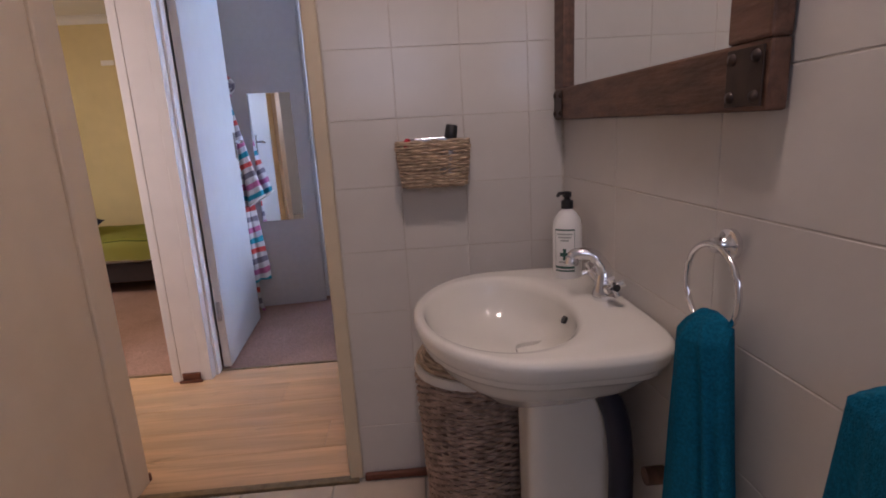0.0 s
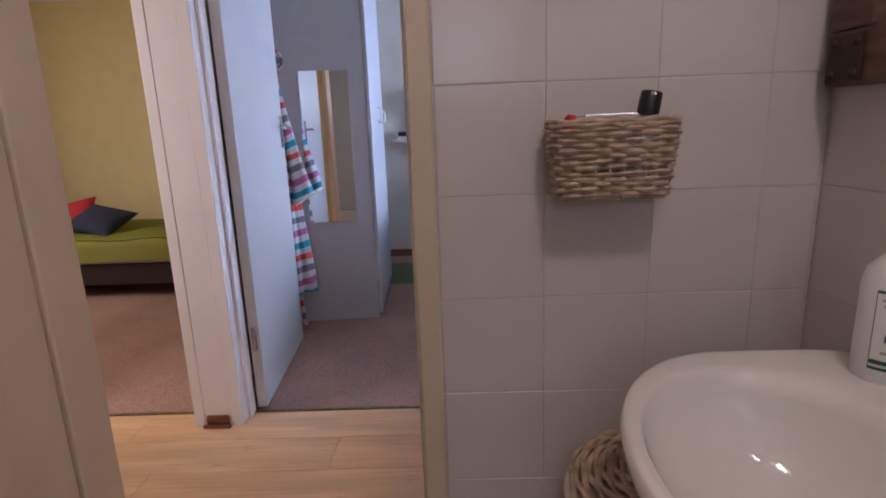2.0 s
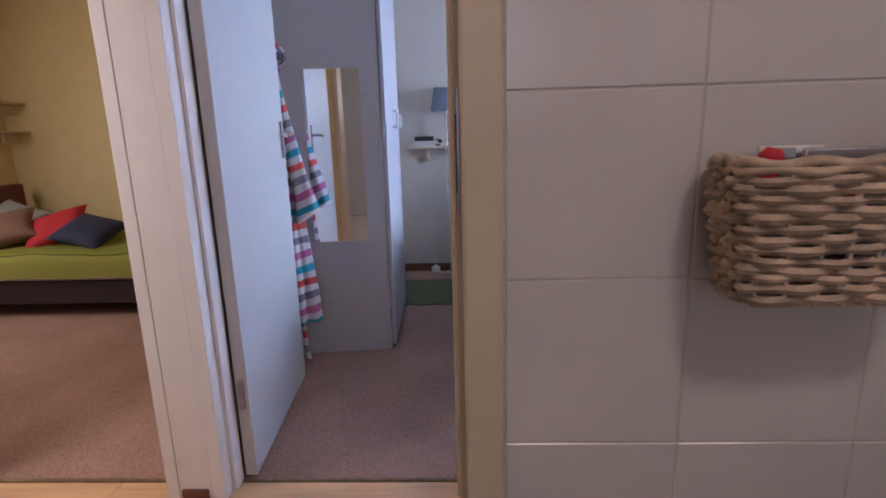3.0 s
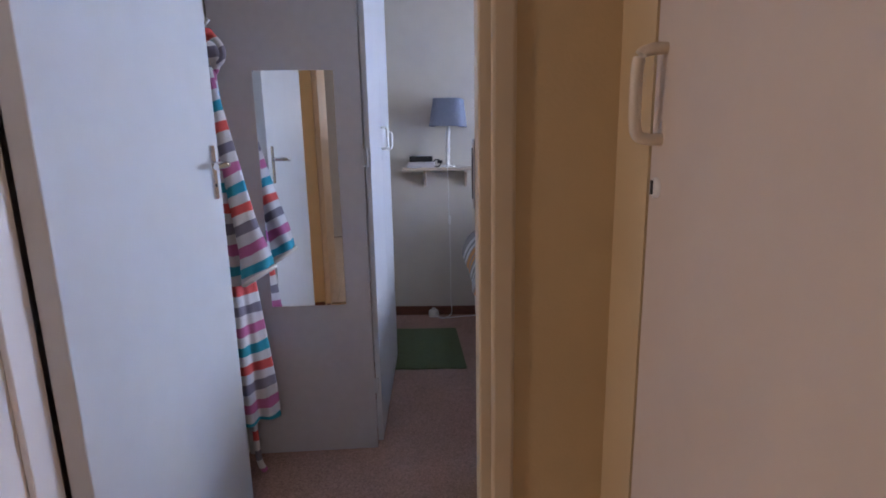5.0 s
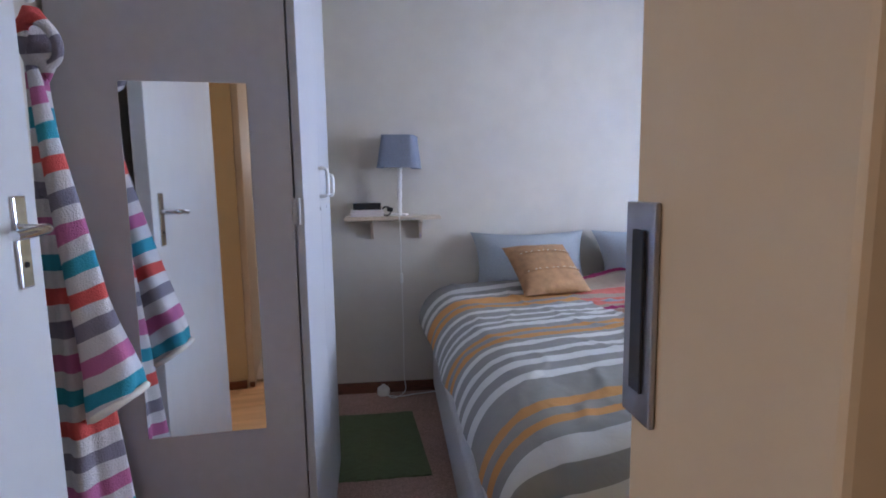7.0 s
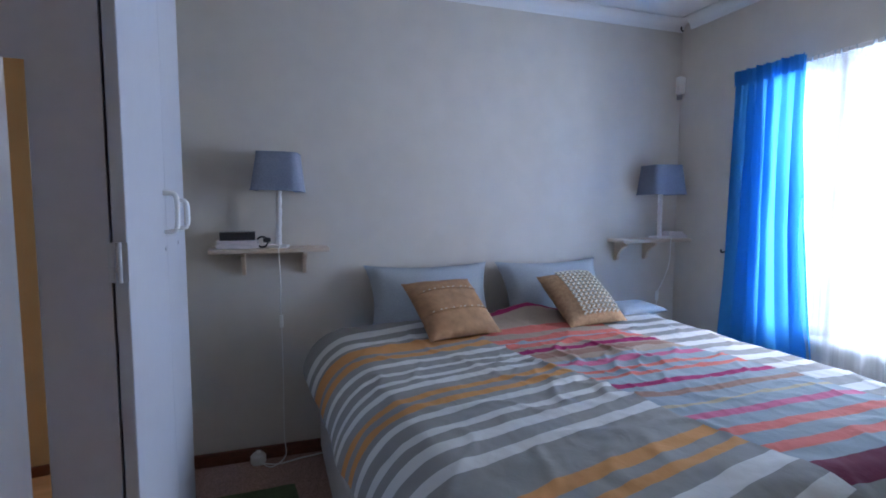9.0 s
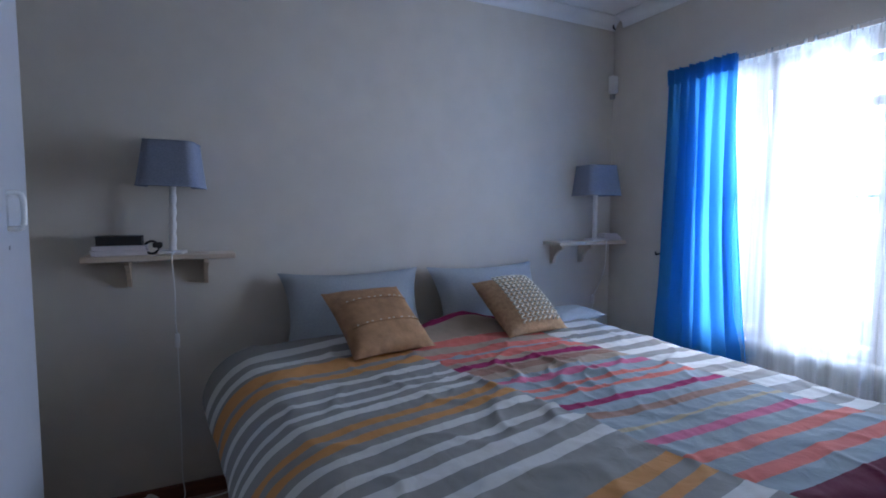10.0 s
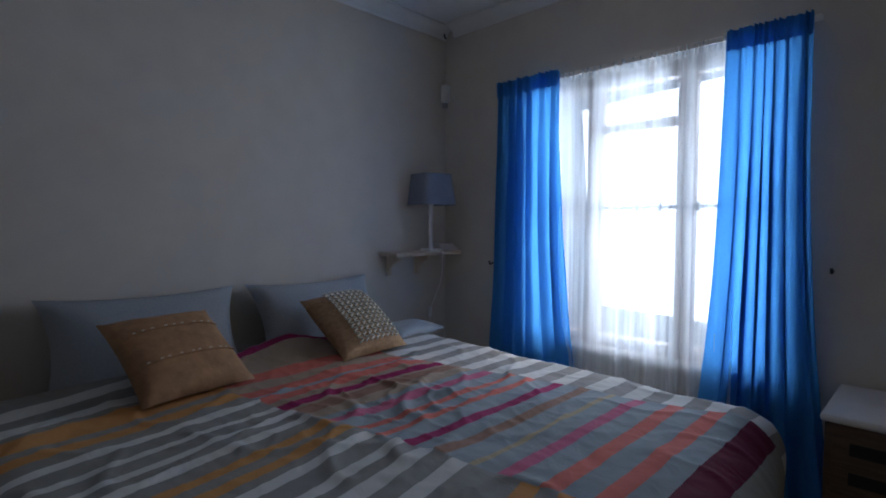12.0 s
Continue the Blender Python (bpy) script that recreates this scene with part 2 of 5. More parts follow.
gold_pale = mat("tan woven cotton", (0.38, 0.225, 0.12), 0.9, grain=0.2, scale=60, bump=0.5, bump_scale=200)
bobble = mat("off-white yarn", (0.62, 0.56, 0.45), 0.9, bump=0.5, bump_scale=300)
bed_base = mat("pale bed base fabric", (0.50, 0.48, 0.47), 0.9, grain=0.06, scale=90, bump=0.2, bump_scale=300)
rug_green = mat("green cotton rug", (0.11, 0.14, 0.065), 0.95, grain=0.25, scale=40, stretch=(1, 12, 1), bump=0.9, bump_scale=150)
red_cloth = mat("red cushion cloth", (0.45, 0.02, 0.03), 0.85, bump=0.3, bump_scale=200)
navy_cloth = mat("navy cushion cloth", (0.02, 0.025, 0.06), 0.85, bump=0.3, bump_scale=200)
brown_cloth = mat("brown pillowcase", (0.20, 0.11, 0.075), 0.85, bump=0.3, bump_scale=200)
wine_wood = mat("dark red headboard wood", (0.12, 0.03, 0.025), 0.4, grain=0.2, scale=14)
paper = mat("paper", (0.66, 0.60, 0.60), 0.8, grain=0.2, scale=30, stretch=(1, 1, 40))
window_brown = mat("brown window frame", (0.16, 0.09, 0.055), 0.45, grain=0.15, scale=20)
chest_wood = mat("brown chest wood", (0.15, 0.095, 0.06), 0.55, grain=0.25, scale=14, stretch=(8, 1, 8))
soil = mat("garden ground", (0.12, 0.14, 0.05), 0.95, grain=0.35, scale=6, blotch=0.3)
glass = mat("window glass", (1, 1, 1), 0.02)
glass.node_tree.nodes["Principled BSDF"].inputs["Transmission Weight"].default_value = 1.0
mirror_m = mat("mirror silver", (0.86, 0.88, 0.88), 0.015, metal=1.0)
clear_plastic = mat("clear plastic", (0.75, 0.76, 0.8), 0.15)
clear_plastic.node_tree.nodes["Principled BSDF"].inputs["Transmission Weight"].default_value = 0.6
silver_pack = mat("silver foil packet", (0.6, 0.62, 0.66), 0.25, metal=0.9)


def lit_cloth(name, colour, through_share, clear=0.0, rough_scale=260.0):
    """Thin cloth that lets light through."""
    m = bpy.data.materials.new(name)
    m.use_nodes = True
    t = m.node_tree
    t.nodes.remove(t.nodes["Principled BSDF"])
    out = t.nodes["Material Output"]
    co = t.nodes.new("ShaderNodeTexCoord")
    n = t.nodes.new("ShaderNodeTexNoise")
    n.inputs["Scale"].default_value = rough_scale
    t.links.new(co.outputs["Object"], n.inputs["Vector"])
    r = t.nodes.new("ShaderNodeMapRange")
    r.inputs["To Min"].default_value, r.inputs["To Max"].default_value = 0.8, 1.2
    t.links.new(n.outputs[0], r.inputs[0])
    rgb = t.nodes.new("ShaderNodeRGB")
    rgb.outputs[0].default_value = (*colour, 1)
    c = scaled(t, rgb.outputs[0], r.outputs[0])
    d, tr = t.nodes.new("ShaderNodeBsdfDiffuse"), t.nodes.new("ShaderNodeBsdfTranslucent")
    t.links.new(c, d.inputs[0])
    t.links.new(c, tr.inputs[0])
    mx = t.nodes.new("ShaderNodeMixShader")
    mx.inputs[0].default_value = through_share
    t.links.new(d.outputs[0], mx.inputs[1])
    t.links.new(tr.outputs[0], mx.inputs[2])
    last = mx.outputs[0]
    if clear:
        cl = t.nodes.new("ShaderNodeBsdfTransparent")
        m2 = t.nodes.new("ShaderNodeMixShader")
        gather = t.nodes.new("ShaderNodeTexNoise")
        gather.inputs["Scale"].default_value, gather.inputs["Detail"].default_value = 1.0, 3.0
        mp = t.nodes.new("ShaderNodeMapping")
        mp.inputs["Scale"].default_value = (0.0, 22.0, 0.7)
        t.links.new(co.outputs["Object"], mp.inputs["Vector"])
        t.links.new(mp.outputs[0], gather.inputs["Vector"])
        gr = t.nodes.new("ShaderNodeMapRange")
        gr.inputs["From Min"].default_value, gr.inputs["From Max"].default_value = 0.3, 0.7
        gr.inputs["To Min"].default_value, gr.inputs["To Max"].default_value = clear - 0.2, clear + 0.2
        t.links.new(gather.outputs[0], gr.inputs[0])
        t.links.new(gr.outputs[0], m2.inputs[0])
        t.links.new(last, m2.inputs[1])
        t.links.new(cl.outputs[0], m2.inputs[2])
        last = m2.outputs[0]
    t.links.new(last, out.inputs[0])
    return m


curtain_blue = lit_cloth("blue curtain cloth", (0.05, 0.27, 0.60), 0.47)
net_white = lit_cloth("white net curtain", (0.80, 0.87, 0.92), 0.5, clear=0.5)
net_plain = lit_cloth("white shower cloth", (0.7, 0.7, 0.7), 0.3)


def striped(name, axis, length, colours, rough=0.95, tilt=0.0, warp=0.0):
    m = mat(name, (0.5, 0.5, 0.5), rough, bump=0.9, bump_scale=330, spec=0.1)
    t = m.node_tree
    co = t.nodes.new("ShaderNodeTexCoord")
    sp = t.nodes.new("ShaderNodeSeparateXYZ")
    t.links.new(co.outputs["Object"], sp.inputs[0])
    along = sp.outputs[axis]
    if tilt or warp:
        nz = t.nodes.new("ShaderNodeTexNoise")
        nz.inputs["Scale"].default_value = 9
        t.links.new(co.outputs["Object"], nz.inputs["Vector"])
        lean = t.nodes.new("ShaderNodeMath")
        lean.operation, lean.inputs[1].default_value = "MULTIPLY_ADD", -tilt
        t.links.new(sp.outputs[0], lean.inputs[0])
        t.links.new(along, lean.inputs[2])
        bend = t.nodes.new("ShaderNodeMath")
        bend.operation, bend.inputs[1].default_value = "MULTIPLY_ADD", warp
        t.links.new(nz.outputs[0], bend.inputs[0])
        t.links.new(lean.outputs[0], bend.inputs[2])
        along = bend.outputs[0]
    t.links.new(bands(t, along, length, colours), t.nodes["Principled BSDF"].inputs["Base Color"])
    return m


W_, TE, CO, GY, PK = (0.62, 0.60, 0.62), (0.03, 0.30, 0.40), (0.62, 0.10, 0.09), (0.22, 0.20, 0.25), (0.50, 0.15, 0.30)
ROBE = [(0.0, TE), (0.125, W_), (0.25, PK), (0.375, W_), (0.5, GY), (0.625, W_), (0.75, CO), (0.875, W_)]
robe_cloth = striped("striped towelling", 2, 0.28, ROBE, tilt=0.06, warp=0.03)
sleeve_cloth = striped("striped towelling of the sleeve", 2, 0.28, ROBE, tilt=0.42, warp=0.03)
green_cover = striped("green striped bedspread", 1, 0.09, [(0.0, (0.27, 0.28, 0.05)), (0.3, (0.17, 0.19, 0.03)), (0.5, (0.29, 0.29, 0.07)), (0.85, (0.10, 0.12, 0.03))])

# patchwork duvet: three columns of cross stripes
duvet = mat("striped duvet cotton", (0.5, 0.5, 0.5), 0.9, bump=0.35, bump_scale=240, spec=0.15)
dt = duvet.node_tree
dco = dt.nodes.new("ShaderNodeTexCoord")
dsp = dt.nodes.new("ShaderNodeSeparateXYZ")
dt.links.new(dco.outputs["UV"], dsp.inputs[0])
WH, GR, OR, RD, MG, TN, SL, YL = (0.57, 0.555, 0.53), (0.255, 0.245, 0.23), (0.52, 0.24, 0.085), (0.55, 0.14, 0.11), (0.28, 0.02, 0.09), (0.33, 0.25, 0.19), (0.25, 0.29, 0.31), (0.42, 0.33, 0.22)


WN = (0.12, 0.008, 0.03)
CLOTH = 2.2


def ramp_of(widths):
    out, at = [], 0.0
    for w, c in widths:
        out.append((at / CLOTH, c))
        at += w / 100
    return out


def pairs(n, w=4.2):
    return [(w, WH), (w, GR)] * n


BN, PS = (0.27, 0.15, 0.11), (0.48, 0.12, 0.20)
left_ramp = ramp_of([(9, GR), (7, WH), (6, GR), (5, WH), (3, GR), (9, OR), (3.5, GR), (5.5, OR), (5, GR), (3.5, WH), (5.5, GR), (3, WH), (5, GR), (3, WH), (3, GR), (3.5, WH), (5, GR), (3.5, OR), (3.5, GR), (3.5, OR), (3.5, GR),
                     (3.5, WH), (5.5, GR), (3.5, WH), (5, GR), (3.5, WH), (5.5, GR), (4, WH), (8, GR)])
foot_ramp = ramp_of([(142.5, GR), (4, OR), (4, GR), (4, OR), (5, GR)] + pairs(5, 5.8))
mid_ramp = ramp_of([(4, TN), (5, MG), (15.5, TN), (8, RD), (6.5, TN), (6, RD), (3, SL), (4.6, RD), (3.4, TN), (4.5, MG), (2, TN), (5, BN), (5.5, TN), (3, SL), (4, PS), (6, SL), (3, RD), (4.5, SL), (2.5, RD), (6, SL), (3.7, MG),
                    (4.8, SL), (3, BN), (6, SL), (2.5, YL), (4.5, SL), (4, PS), (6, SL), (4, RD), (6, SL), (4.5, RD), (6, SL)])
slant = dt.nodes.new("ShaderNodeMath")
slant.operation, slant.inputs[1].default_value = "MULTIPLY_ADD", 0.2
dt.links.new(dsp.outputs[0], slant.inputs[0])
shifted = dt.nodes.new("ShaderNodeMath")
shifted.operation, shifted.inputs[1].default_value = "SUBTRACT", 0.076
dt.links.new(dsp.outputs[1], slant.inputs[2])
dt.links.new(slant.outputs[0], shifted.inputs[0])
left_c = bands(dt, shifted.outputs[0], CLOTH, left_ramp)
foot_c = bands(dt, shifted.outputs[0], CLOTH, foot_ramp)
mid_c = bands(dt, dsp.outputs[1], CLOTH, mid_ramp)
right_c = bands(dt, dsp.outputs[1], 0.112, [(0.0, WH), (0.5, GR)])


def past(t, u, v, slope, value):
    """1 where u - slope * v is more than value."""
    k = t.nodes.new("ShaderNodeMath")
    k.operation = "MULTIPLY_ADD"
    k.inputs[1].default_value = -slope
    t.links.new(v, k.inputs[0])
    t.links.new(u, k.inputs[2])
    n = t.nodes.new("ShaderNodeMath")
    n.operation = "GREATER_THAN"
    n.inputs[1].default_value = value
    t.links.new(k.outputs[0], n.inputs[0])
    return n.outputs[0]


left_c = socket_mix(dt, past(dt, shifted.outputs[0], dsp.outputs[0], 0.0, 1.35), left_c, foot_c)
mid_c = socket_mix(dt, past(dt, dsp.outputs[1], dsp.outputs[0], 0.0, 1.57), mid_c, (*WN, 1.0))
mid_c = socket_mix(dt, past(dt, dsp.outputs[1], dsp.outputs[0], 0.0, 1.65), mid_c, (*GR, 1.0))
dcol = socket_mix(dt, past(dt, dsp.outputs[0], dsp.outputs[1], 0.20, 0.60), left_c, mid_c)
dcol = socket_mix(dt, past(dt, dsp.outputs[0], dsp.outputs[1], 0.25, 1.26), dcol, right_c)
dt.links.new(dcol, dt.nodes["Principled BSDF"].inputs["Base Color"])

wrinkle = dt.nodes.new("ShaderNodeTexNoise")
wrinkle.inputs["Scale"].default_value, wrinkle.inputs["Detail"].default_value, wrinkle.inputs["Distortion"].default_value = 14, 3, 1.2
dt.links.new(dco.outputs["Object"], wrinkle.inputs["Vector"])
wb = dt.nodes.new("ShaderNodeBump")
wb.inputs["Strength"].default_value, wb.inputs["Distance"].default_value = 0.3, 0.010
dt.links.new(wrinkle.outputs[0], wb.inputs["Height"])
dt.links.new(wb.outputs[0], dt.nodes["Principled BSDF"].inputs["Normal"])

dark_base = mat("dark bed base", (0.022, 0.013, 0.015), 0.6, grain=0.2)

# ---- setting ----
TILE_Y, TILE_X = 2.155, 0.70          # bathroom wall faces
PASS_Y = 3.03                         # passage side of the bedroom wall
NORTH, EAST = 5.86, 2.256             # main bedroom walls
CUP_X = 0.12                          # cupboard front in the passage

structure("wall_bath_north", boxes((0.0, TILE_Y + 0.006, 0, 0.82, 2.25, TOP), (-0.76, TILE_Y, 2.06, 0.0, 2.20, TOP), (-1.3, TILE_Y, 0, -0.76, 2.20, TOP)), grout, "grouted wall behind white bathroom tiles", "wall")
structure("wall_passage_door", boxes((-0.76, 2.20, 2.06, 0.0, 2.25, TOP), (-1.3, 2.20, 0, -0.76, 2.25, TOP)), paint_beige, "beige painted passage wall beside the bathroom", "wall")
structure("baseboard_passage_south", boxes((-3.0, 2.2505, 0.0, -0.765, 2.266, 0.05), bevel=0.004), skirt_brown, "red-brown varnished wooden skirting board", "skirting")
structure("wall_bath_east", boxes((TILE_X + 0.006, -1.0, 0, 0.82, TILE_Y + 0.006, TOP)), grout, "grouted wall behind white bathroom tiles", "wall")
structure("wall_bath_west", boxes((-1.42, -1.0, 0, -1.3, 2.25, TOP)), paint_grey, "pale grey painted bathroom wall", "wall")
structure("wall_bath_south", boxes((-1.3, -1.12, 0, -0.3, -1.0, TOP), (0.5, -1.12, 0, 0.82, -1.0, TOP), (-0.3, -1.12, 0, 0.5, -1.0, 1.42), (-0.3, -1.12, 2.02, 0.5, -1.0, TOP)), paint_grey, "pale grey bathroom wall with a high window", "wall")
structure("wall_passage_north", boxes(
    (-0.943, PASS_Y + 0.008, 0, -0.845, 3.13, TOP), (-0.845, PASS_Y + 0.008, 2.08, -0.02, 3.13, TOP), (-0.02, PASS_Y + 0.008, 0, 2.37, 3.13, TOP),
    (-1.77, PASS_Y + 0.008, 2.08, -0.943, 3.13, TOP), (-3.2, PASS_Y + 0.008, 0, -1.77, 3.13, TOP)), paint_beige, "beige painted passage wall with two doorways", "wall")
# opening is invented, out of view, to let the side fill through
structure("wall_passage_south", boxes((-3.2, 2.15, 0, -2.5, 2.25, TOP), (-1.7, 2.15, 0, -1.3, 2.25, TOP), (-2.5, 2.15, 0, -1.7, 2.25, 0.85), (-2.5, 2.15, 2.05, -1.7, 2.25, TOP)), paint_beige, "beige painted passage wall with an added opening out of view", "wall")
# end wall is out of view; its opening is made up for the end fill
structure("wall_passage_west", boxes((-3.2, 2.25, 0, -3.1, 2.33, TOP), (-3.2, 2.95, 0, -3.1, PASS_Y + 0.008, TOP), (-3.2, 2.33, 0, -3.1, 2.95, 0.8), (-3.2, 2.33, 2.1, -3.1, 2.95, TOP)), paint_beige, "beige passage end wall with an added opening out of view", "wall")
structure("wall_cupboard_recess", boxes((0.82, 2.15, 0, 0.9, PASS_Y + 0.008, TOP), (CUP_X, 2.25, 0, 0.2, 2.43, TOP), (CUP_X, 2.925, 0, 0.2, PASS_Y + 0.008, TOP), (CUP_X, 2.43, 2.12, 0.2, 2.925, TOP)), paint_beige, "beige painted recess around a built-in cupboard", "wall")
structure("wall_bedroom_partition", boxes((-1.0, 3.13, 0, -0.93, NORTH, TOP)), paint_cream, "cream painted wall between two bedrooms", "wall")
structure("wall_bedroom_north", boxes((-0.93, NORTH, 0, 2.37, 5.98, TOP)), paint_cream, "cream painted bedroom wall", "wall")
WY0, WY1, WZ0, WZ1 = 4.10, 5.22, 0.63, 1.90
structure("wall_bedroom_east", boxes((EAST, 3.13, 0, 2.37, WY0, TOP), (EAST, WY1, 0, 2.37, NORTH, TOP), (EAST, WY0, 0, 2.37, WY1, WZ0), (EAST, WY0, WZ1, 2.37, WY1, TOP)), paint_cream, "cream painted bedroom wall with one window", "wall")
structure("wall_guest_north", boxes((-3.92, NORTH, 0, -0.93, 5.98, TOP)), paint_yellow, "pale yellow bedroom wall", "wall")
structure("wall_guest_west", boxes((-3.92, 3.13, 0, -3.8, 3.45, TOP), (-3.92, 4.45, 0, -3.8, NORTH, TOP), (-3.92, 3.45, 0, -3.8, 4.45, 0.85), (-3.92, 3.45, 2.0, -3.8, 4.45, TOP)), paint_yellow, "pale yellow bedroom wall with a window", "wall")
structure("wall_guest_partition", boxes((-1.008, 3.134, 0, -1.0, NORTH, TOP)), paint_yellow, "pale yellow bedroom wall", "wall")
structure("ceiling", boxes((-3.95, -1.15, TOP, 2.4, 6.0, TOP + 0.1)), ceiling_white, "white painted ceiling", "ceiling")


def cornice(name, x0, y0, x1, y1, inward):
    """A coved cornice along a wall, its hollow towards the room."""
    n = 7
    prof = [(0.0, -0.062)] + [(0.008 + 0.062 * (1 - math.cos(a)), -0.056 + 0.05 * math.sin(a)) for a in [i / n * math.pi / 2 for i in range(n + 1)]] + [(0.07, 0.0), (0.0, 0.0)]
    bm = bmesh.new()
    ends = []
    for px, py in ((x0, y0), (x1, y1)):
        ends.append([bm.verts.new((px + inward[0] * d, py + inward[1] * d, TOP - 0.002 + h)) for d, h in prof])
    for i in range(len(prof) - 1):
        bm.faces.new((ends[0][i], ends[0][i + 1], ends[1][i + 1], ends[1][i]))
    bm.faces.new(ends[0])
    bm.faces.new(ends[1][::-1])
    bmesh.ops.recalc_face_normals(bm, faces=bm.faces[:])
    return structure(name, bm, ceiling_white, "white coved plaster cornice", "cornice")


cornice("cornice_north", -0.93, NORTH - 0.001, EAST, NORTH - 0.001, (0, -1))
cornice("cornice_east", EAST - 0.001, 3.13, EAST - 0.001, NORTH - 0.07, (-1, 0))
cornice("cornice_guest", -3.8, NORTH - 0.001, -1.01, NORTH - 0.001, (0, -1))

floor_pass = structure("floor_passage", boxes((-3.2, 2.15, -0.1, 0.82, 3.125, -0.006)), grout, "light oak laminate passage floor", "floor")
floor_bath = structure("floor_bathroom", boxes((-1.3, -1.0, -0.1, TILE_X + 0.006, 2.15, -0.008)), grout, "cream tiled bathroom floor", "floor")
structure("floor_bedroom", boxes((-0.93, 3.125, -0.1, EAST, NORTH, 0.003)), carpet, "brown carpeted bedroom floor", "floor")
structure("floor_guest", boxes((-3.8, 3.125, -0.1, -1.008, NORTH, 0.003)), carpet, "brown carpeted bedroom floor", "floor")
structure("threshold_strip", boxes((-0.76, 2.135, -0.01, 0.0, 2.165, 0.006), bevel=0.003), threshold_metal, "thin brown metal threshold strip", "threshold")
structure("threshold_strip", boxes((-0.80, 3.118, -0.01, -0.06, 3.132, 0.005), bevel=0.002), threshold_metal, "thin brown metal threshold strip", "threshold")
structure("threshold_strip", boxes((-1.72, 3.118, -0.01, -0.99, 3.132, 0.005), bevel=0.002), threshold_metal, "thin brown metal threshold strip", "threshold")


def skirting(name, x0, y0, x1, y1):
    structure(name, boxes((x0, y0, 0.003, x1, y1, 0.068), bevel=0.004), skirt_brown, "red-brown varnished wooden skirting board", "skirting")


skirting("baseboard_north", -0.93, NORTH - 0.016, EAST - 0.018, NORTH - 0.001)
skirting("baseboard_east", EAST - 0.016, 3.14, EAST - 0.001, NORTH - 0.002)
skirting("baseboard_guest", -3.79, NORTH - 0.016, -1.01, NORTH - 0.001)
structure("baseboard_bath", boxes((0.02, TILE_Y - 0.016, -0.006, TILE_X - 0.002, TILE_Y - 0.001, 0.022), bevel=0.006), skirt_brown, "low red-brown wooden bead along the tiles", "skirting")

# door frames
def frame_piece(name, dims, material, parent, bevel=0.004):
    return part(name, boxes(dims, bevel=bevel), material, parent)


post = tagged(thing("door_frame_1", "white painted timber door frame between two doorways", "door frame"), kind="structure")
frame_piece("centre_panel", (-0.9462, PASS_Y - 0.0055, 0.0, -0.8435, PASS_Y + 0.006, 2.1), gloss_white, post, 0.001)
frame_piece("architrave", (-0.987, PASS_Y - 0.008, 0.0, -0.9466, 3.126, 2.12), gloss_white, post, 0.0025)
frame_piece("jamb", (-0.8432, PASS_Y - 0.006, 0.0, -0.80, 3.118, 2.1), gloss_white, post, 0.0015)
frame_piece("head", (-0.80, PASS_Y - 0.006, 2.04, -0.062, 3.118, 2.1), gloss_white, post)
frame_piece("hinge_rebate", (-0.7995, 3.075, 0.0, -0.787, 3.131, 2.035), gloss_white, post, 0.002)
stub = thing("skirting_block", "red-brown wooden skirting stub between doorways on laminate", "skirting block")
tagged(stub, kind="structure")
part("block", boxes((-0.936, PASS_Y - 0.017, 0.0, -0.852, PASS_Y - 0.0045, 0.045), bevel=0.002), skirt_brown, stub)
part("quadrant", boxes((-0.948, PASS_Y - 0.032, 0.0, -0.838, PASS_Y - 0.018, 0.014), bevel=0.005), skirt_brown, stub)

rjamb = tagged(thing("door_frame_2", "cream painted timber door jamb with steel strike plate", "door frame"), kind="structure")
frame_piece("jamb", (-0.062, 3.042, 0.0, -0.02, 3.165, 2.1), gloss_cream, rjamb, 0.003)
frame_piece("architrave", (-0.045, 3.026, 0.0, -0.013, 3.0415, 2.12), gloss_cream, rjamb, 0.005)
plate = part("strike_plate", boxes((-0.0655, 3.139, 1.09, -0.0625, 3.167, 1.196), bevel=0.001), steel, rjamb, "worn steel strike plate")
part("latch_hole", boxes((-0.0672, 3.146, 1.105, -0.0655, 3.157, 1.183), bevel=0.0005), black, plate)

gframe = tagged(thing("door_frame_3", "white painted timber door jamb of the second bedroom", "door frame"), kind="structure")
frame_piece("jamb", (-1.77, PASS_Y - 0.006, 0.0, -1.72, 3.126, 2.1), gloss_white, gframe)
frame_piece("head", (-1.72, PASS_Y - 0.006, 2.04, -0.989, 3.118, 2.1), gloss_white, gframe)

bframe = tagged(thing("door_frame_4", "cream painted timber bathroom door frame", "door frame"), kind="structure")
frame_piece("jamb", (-0.03, TILE_Y - 0.006, 0.0, 0.012, 2.185, 2.06), gloss_cream, bframe)
frame_piece("stop", (-0.038, 2.1865, 0.0, 0.0, 2.197, 2.06), gloss_cream, bframe, 0.002)
frame_piece("jamb", (-0.76, 2.13, 0.0, -0.722, 2.236, 2.06), door_cream, bframe)
frame_piece("head", (-0.72, TILE_Y - 0.006, 2.02, -0.031, 2.25, 2.06), gloss_cream, bframe)
bplate = part("strike_plate", boxes((-0.0335, 2.155, 1.04, -0.0305, 2.18, 1.165), bevel=0.001), steel, bframe, "dark worn steel strike plate")
part("latch_hole", boxes((-0.035, 2.162, 1.06, -0.0335, 2.172, 1.14), bevel=0.0005), black, bplate)
structure("baseboard_passage", boxes((-0.752, 2.238, 0.0, -0.722, 2.252, 0.03), bevel=0.004), skirt_brown, "dark red-brown wooden skirting end", "skirting")

bdoor = tagged(thing("door_1", "cream painted flush bathroom door standing open", "door", (-0.726, 2.12, 0.012)), kind="structure")
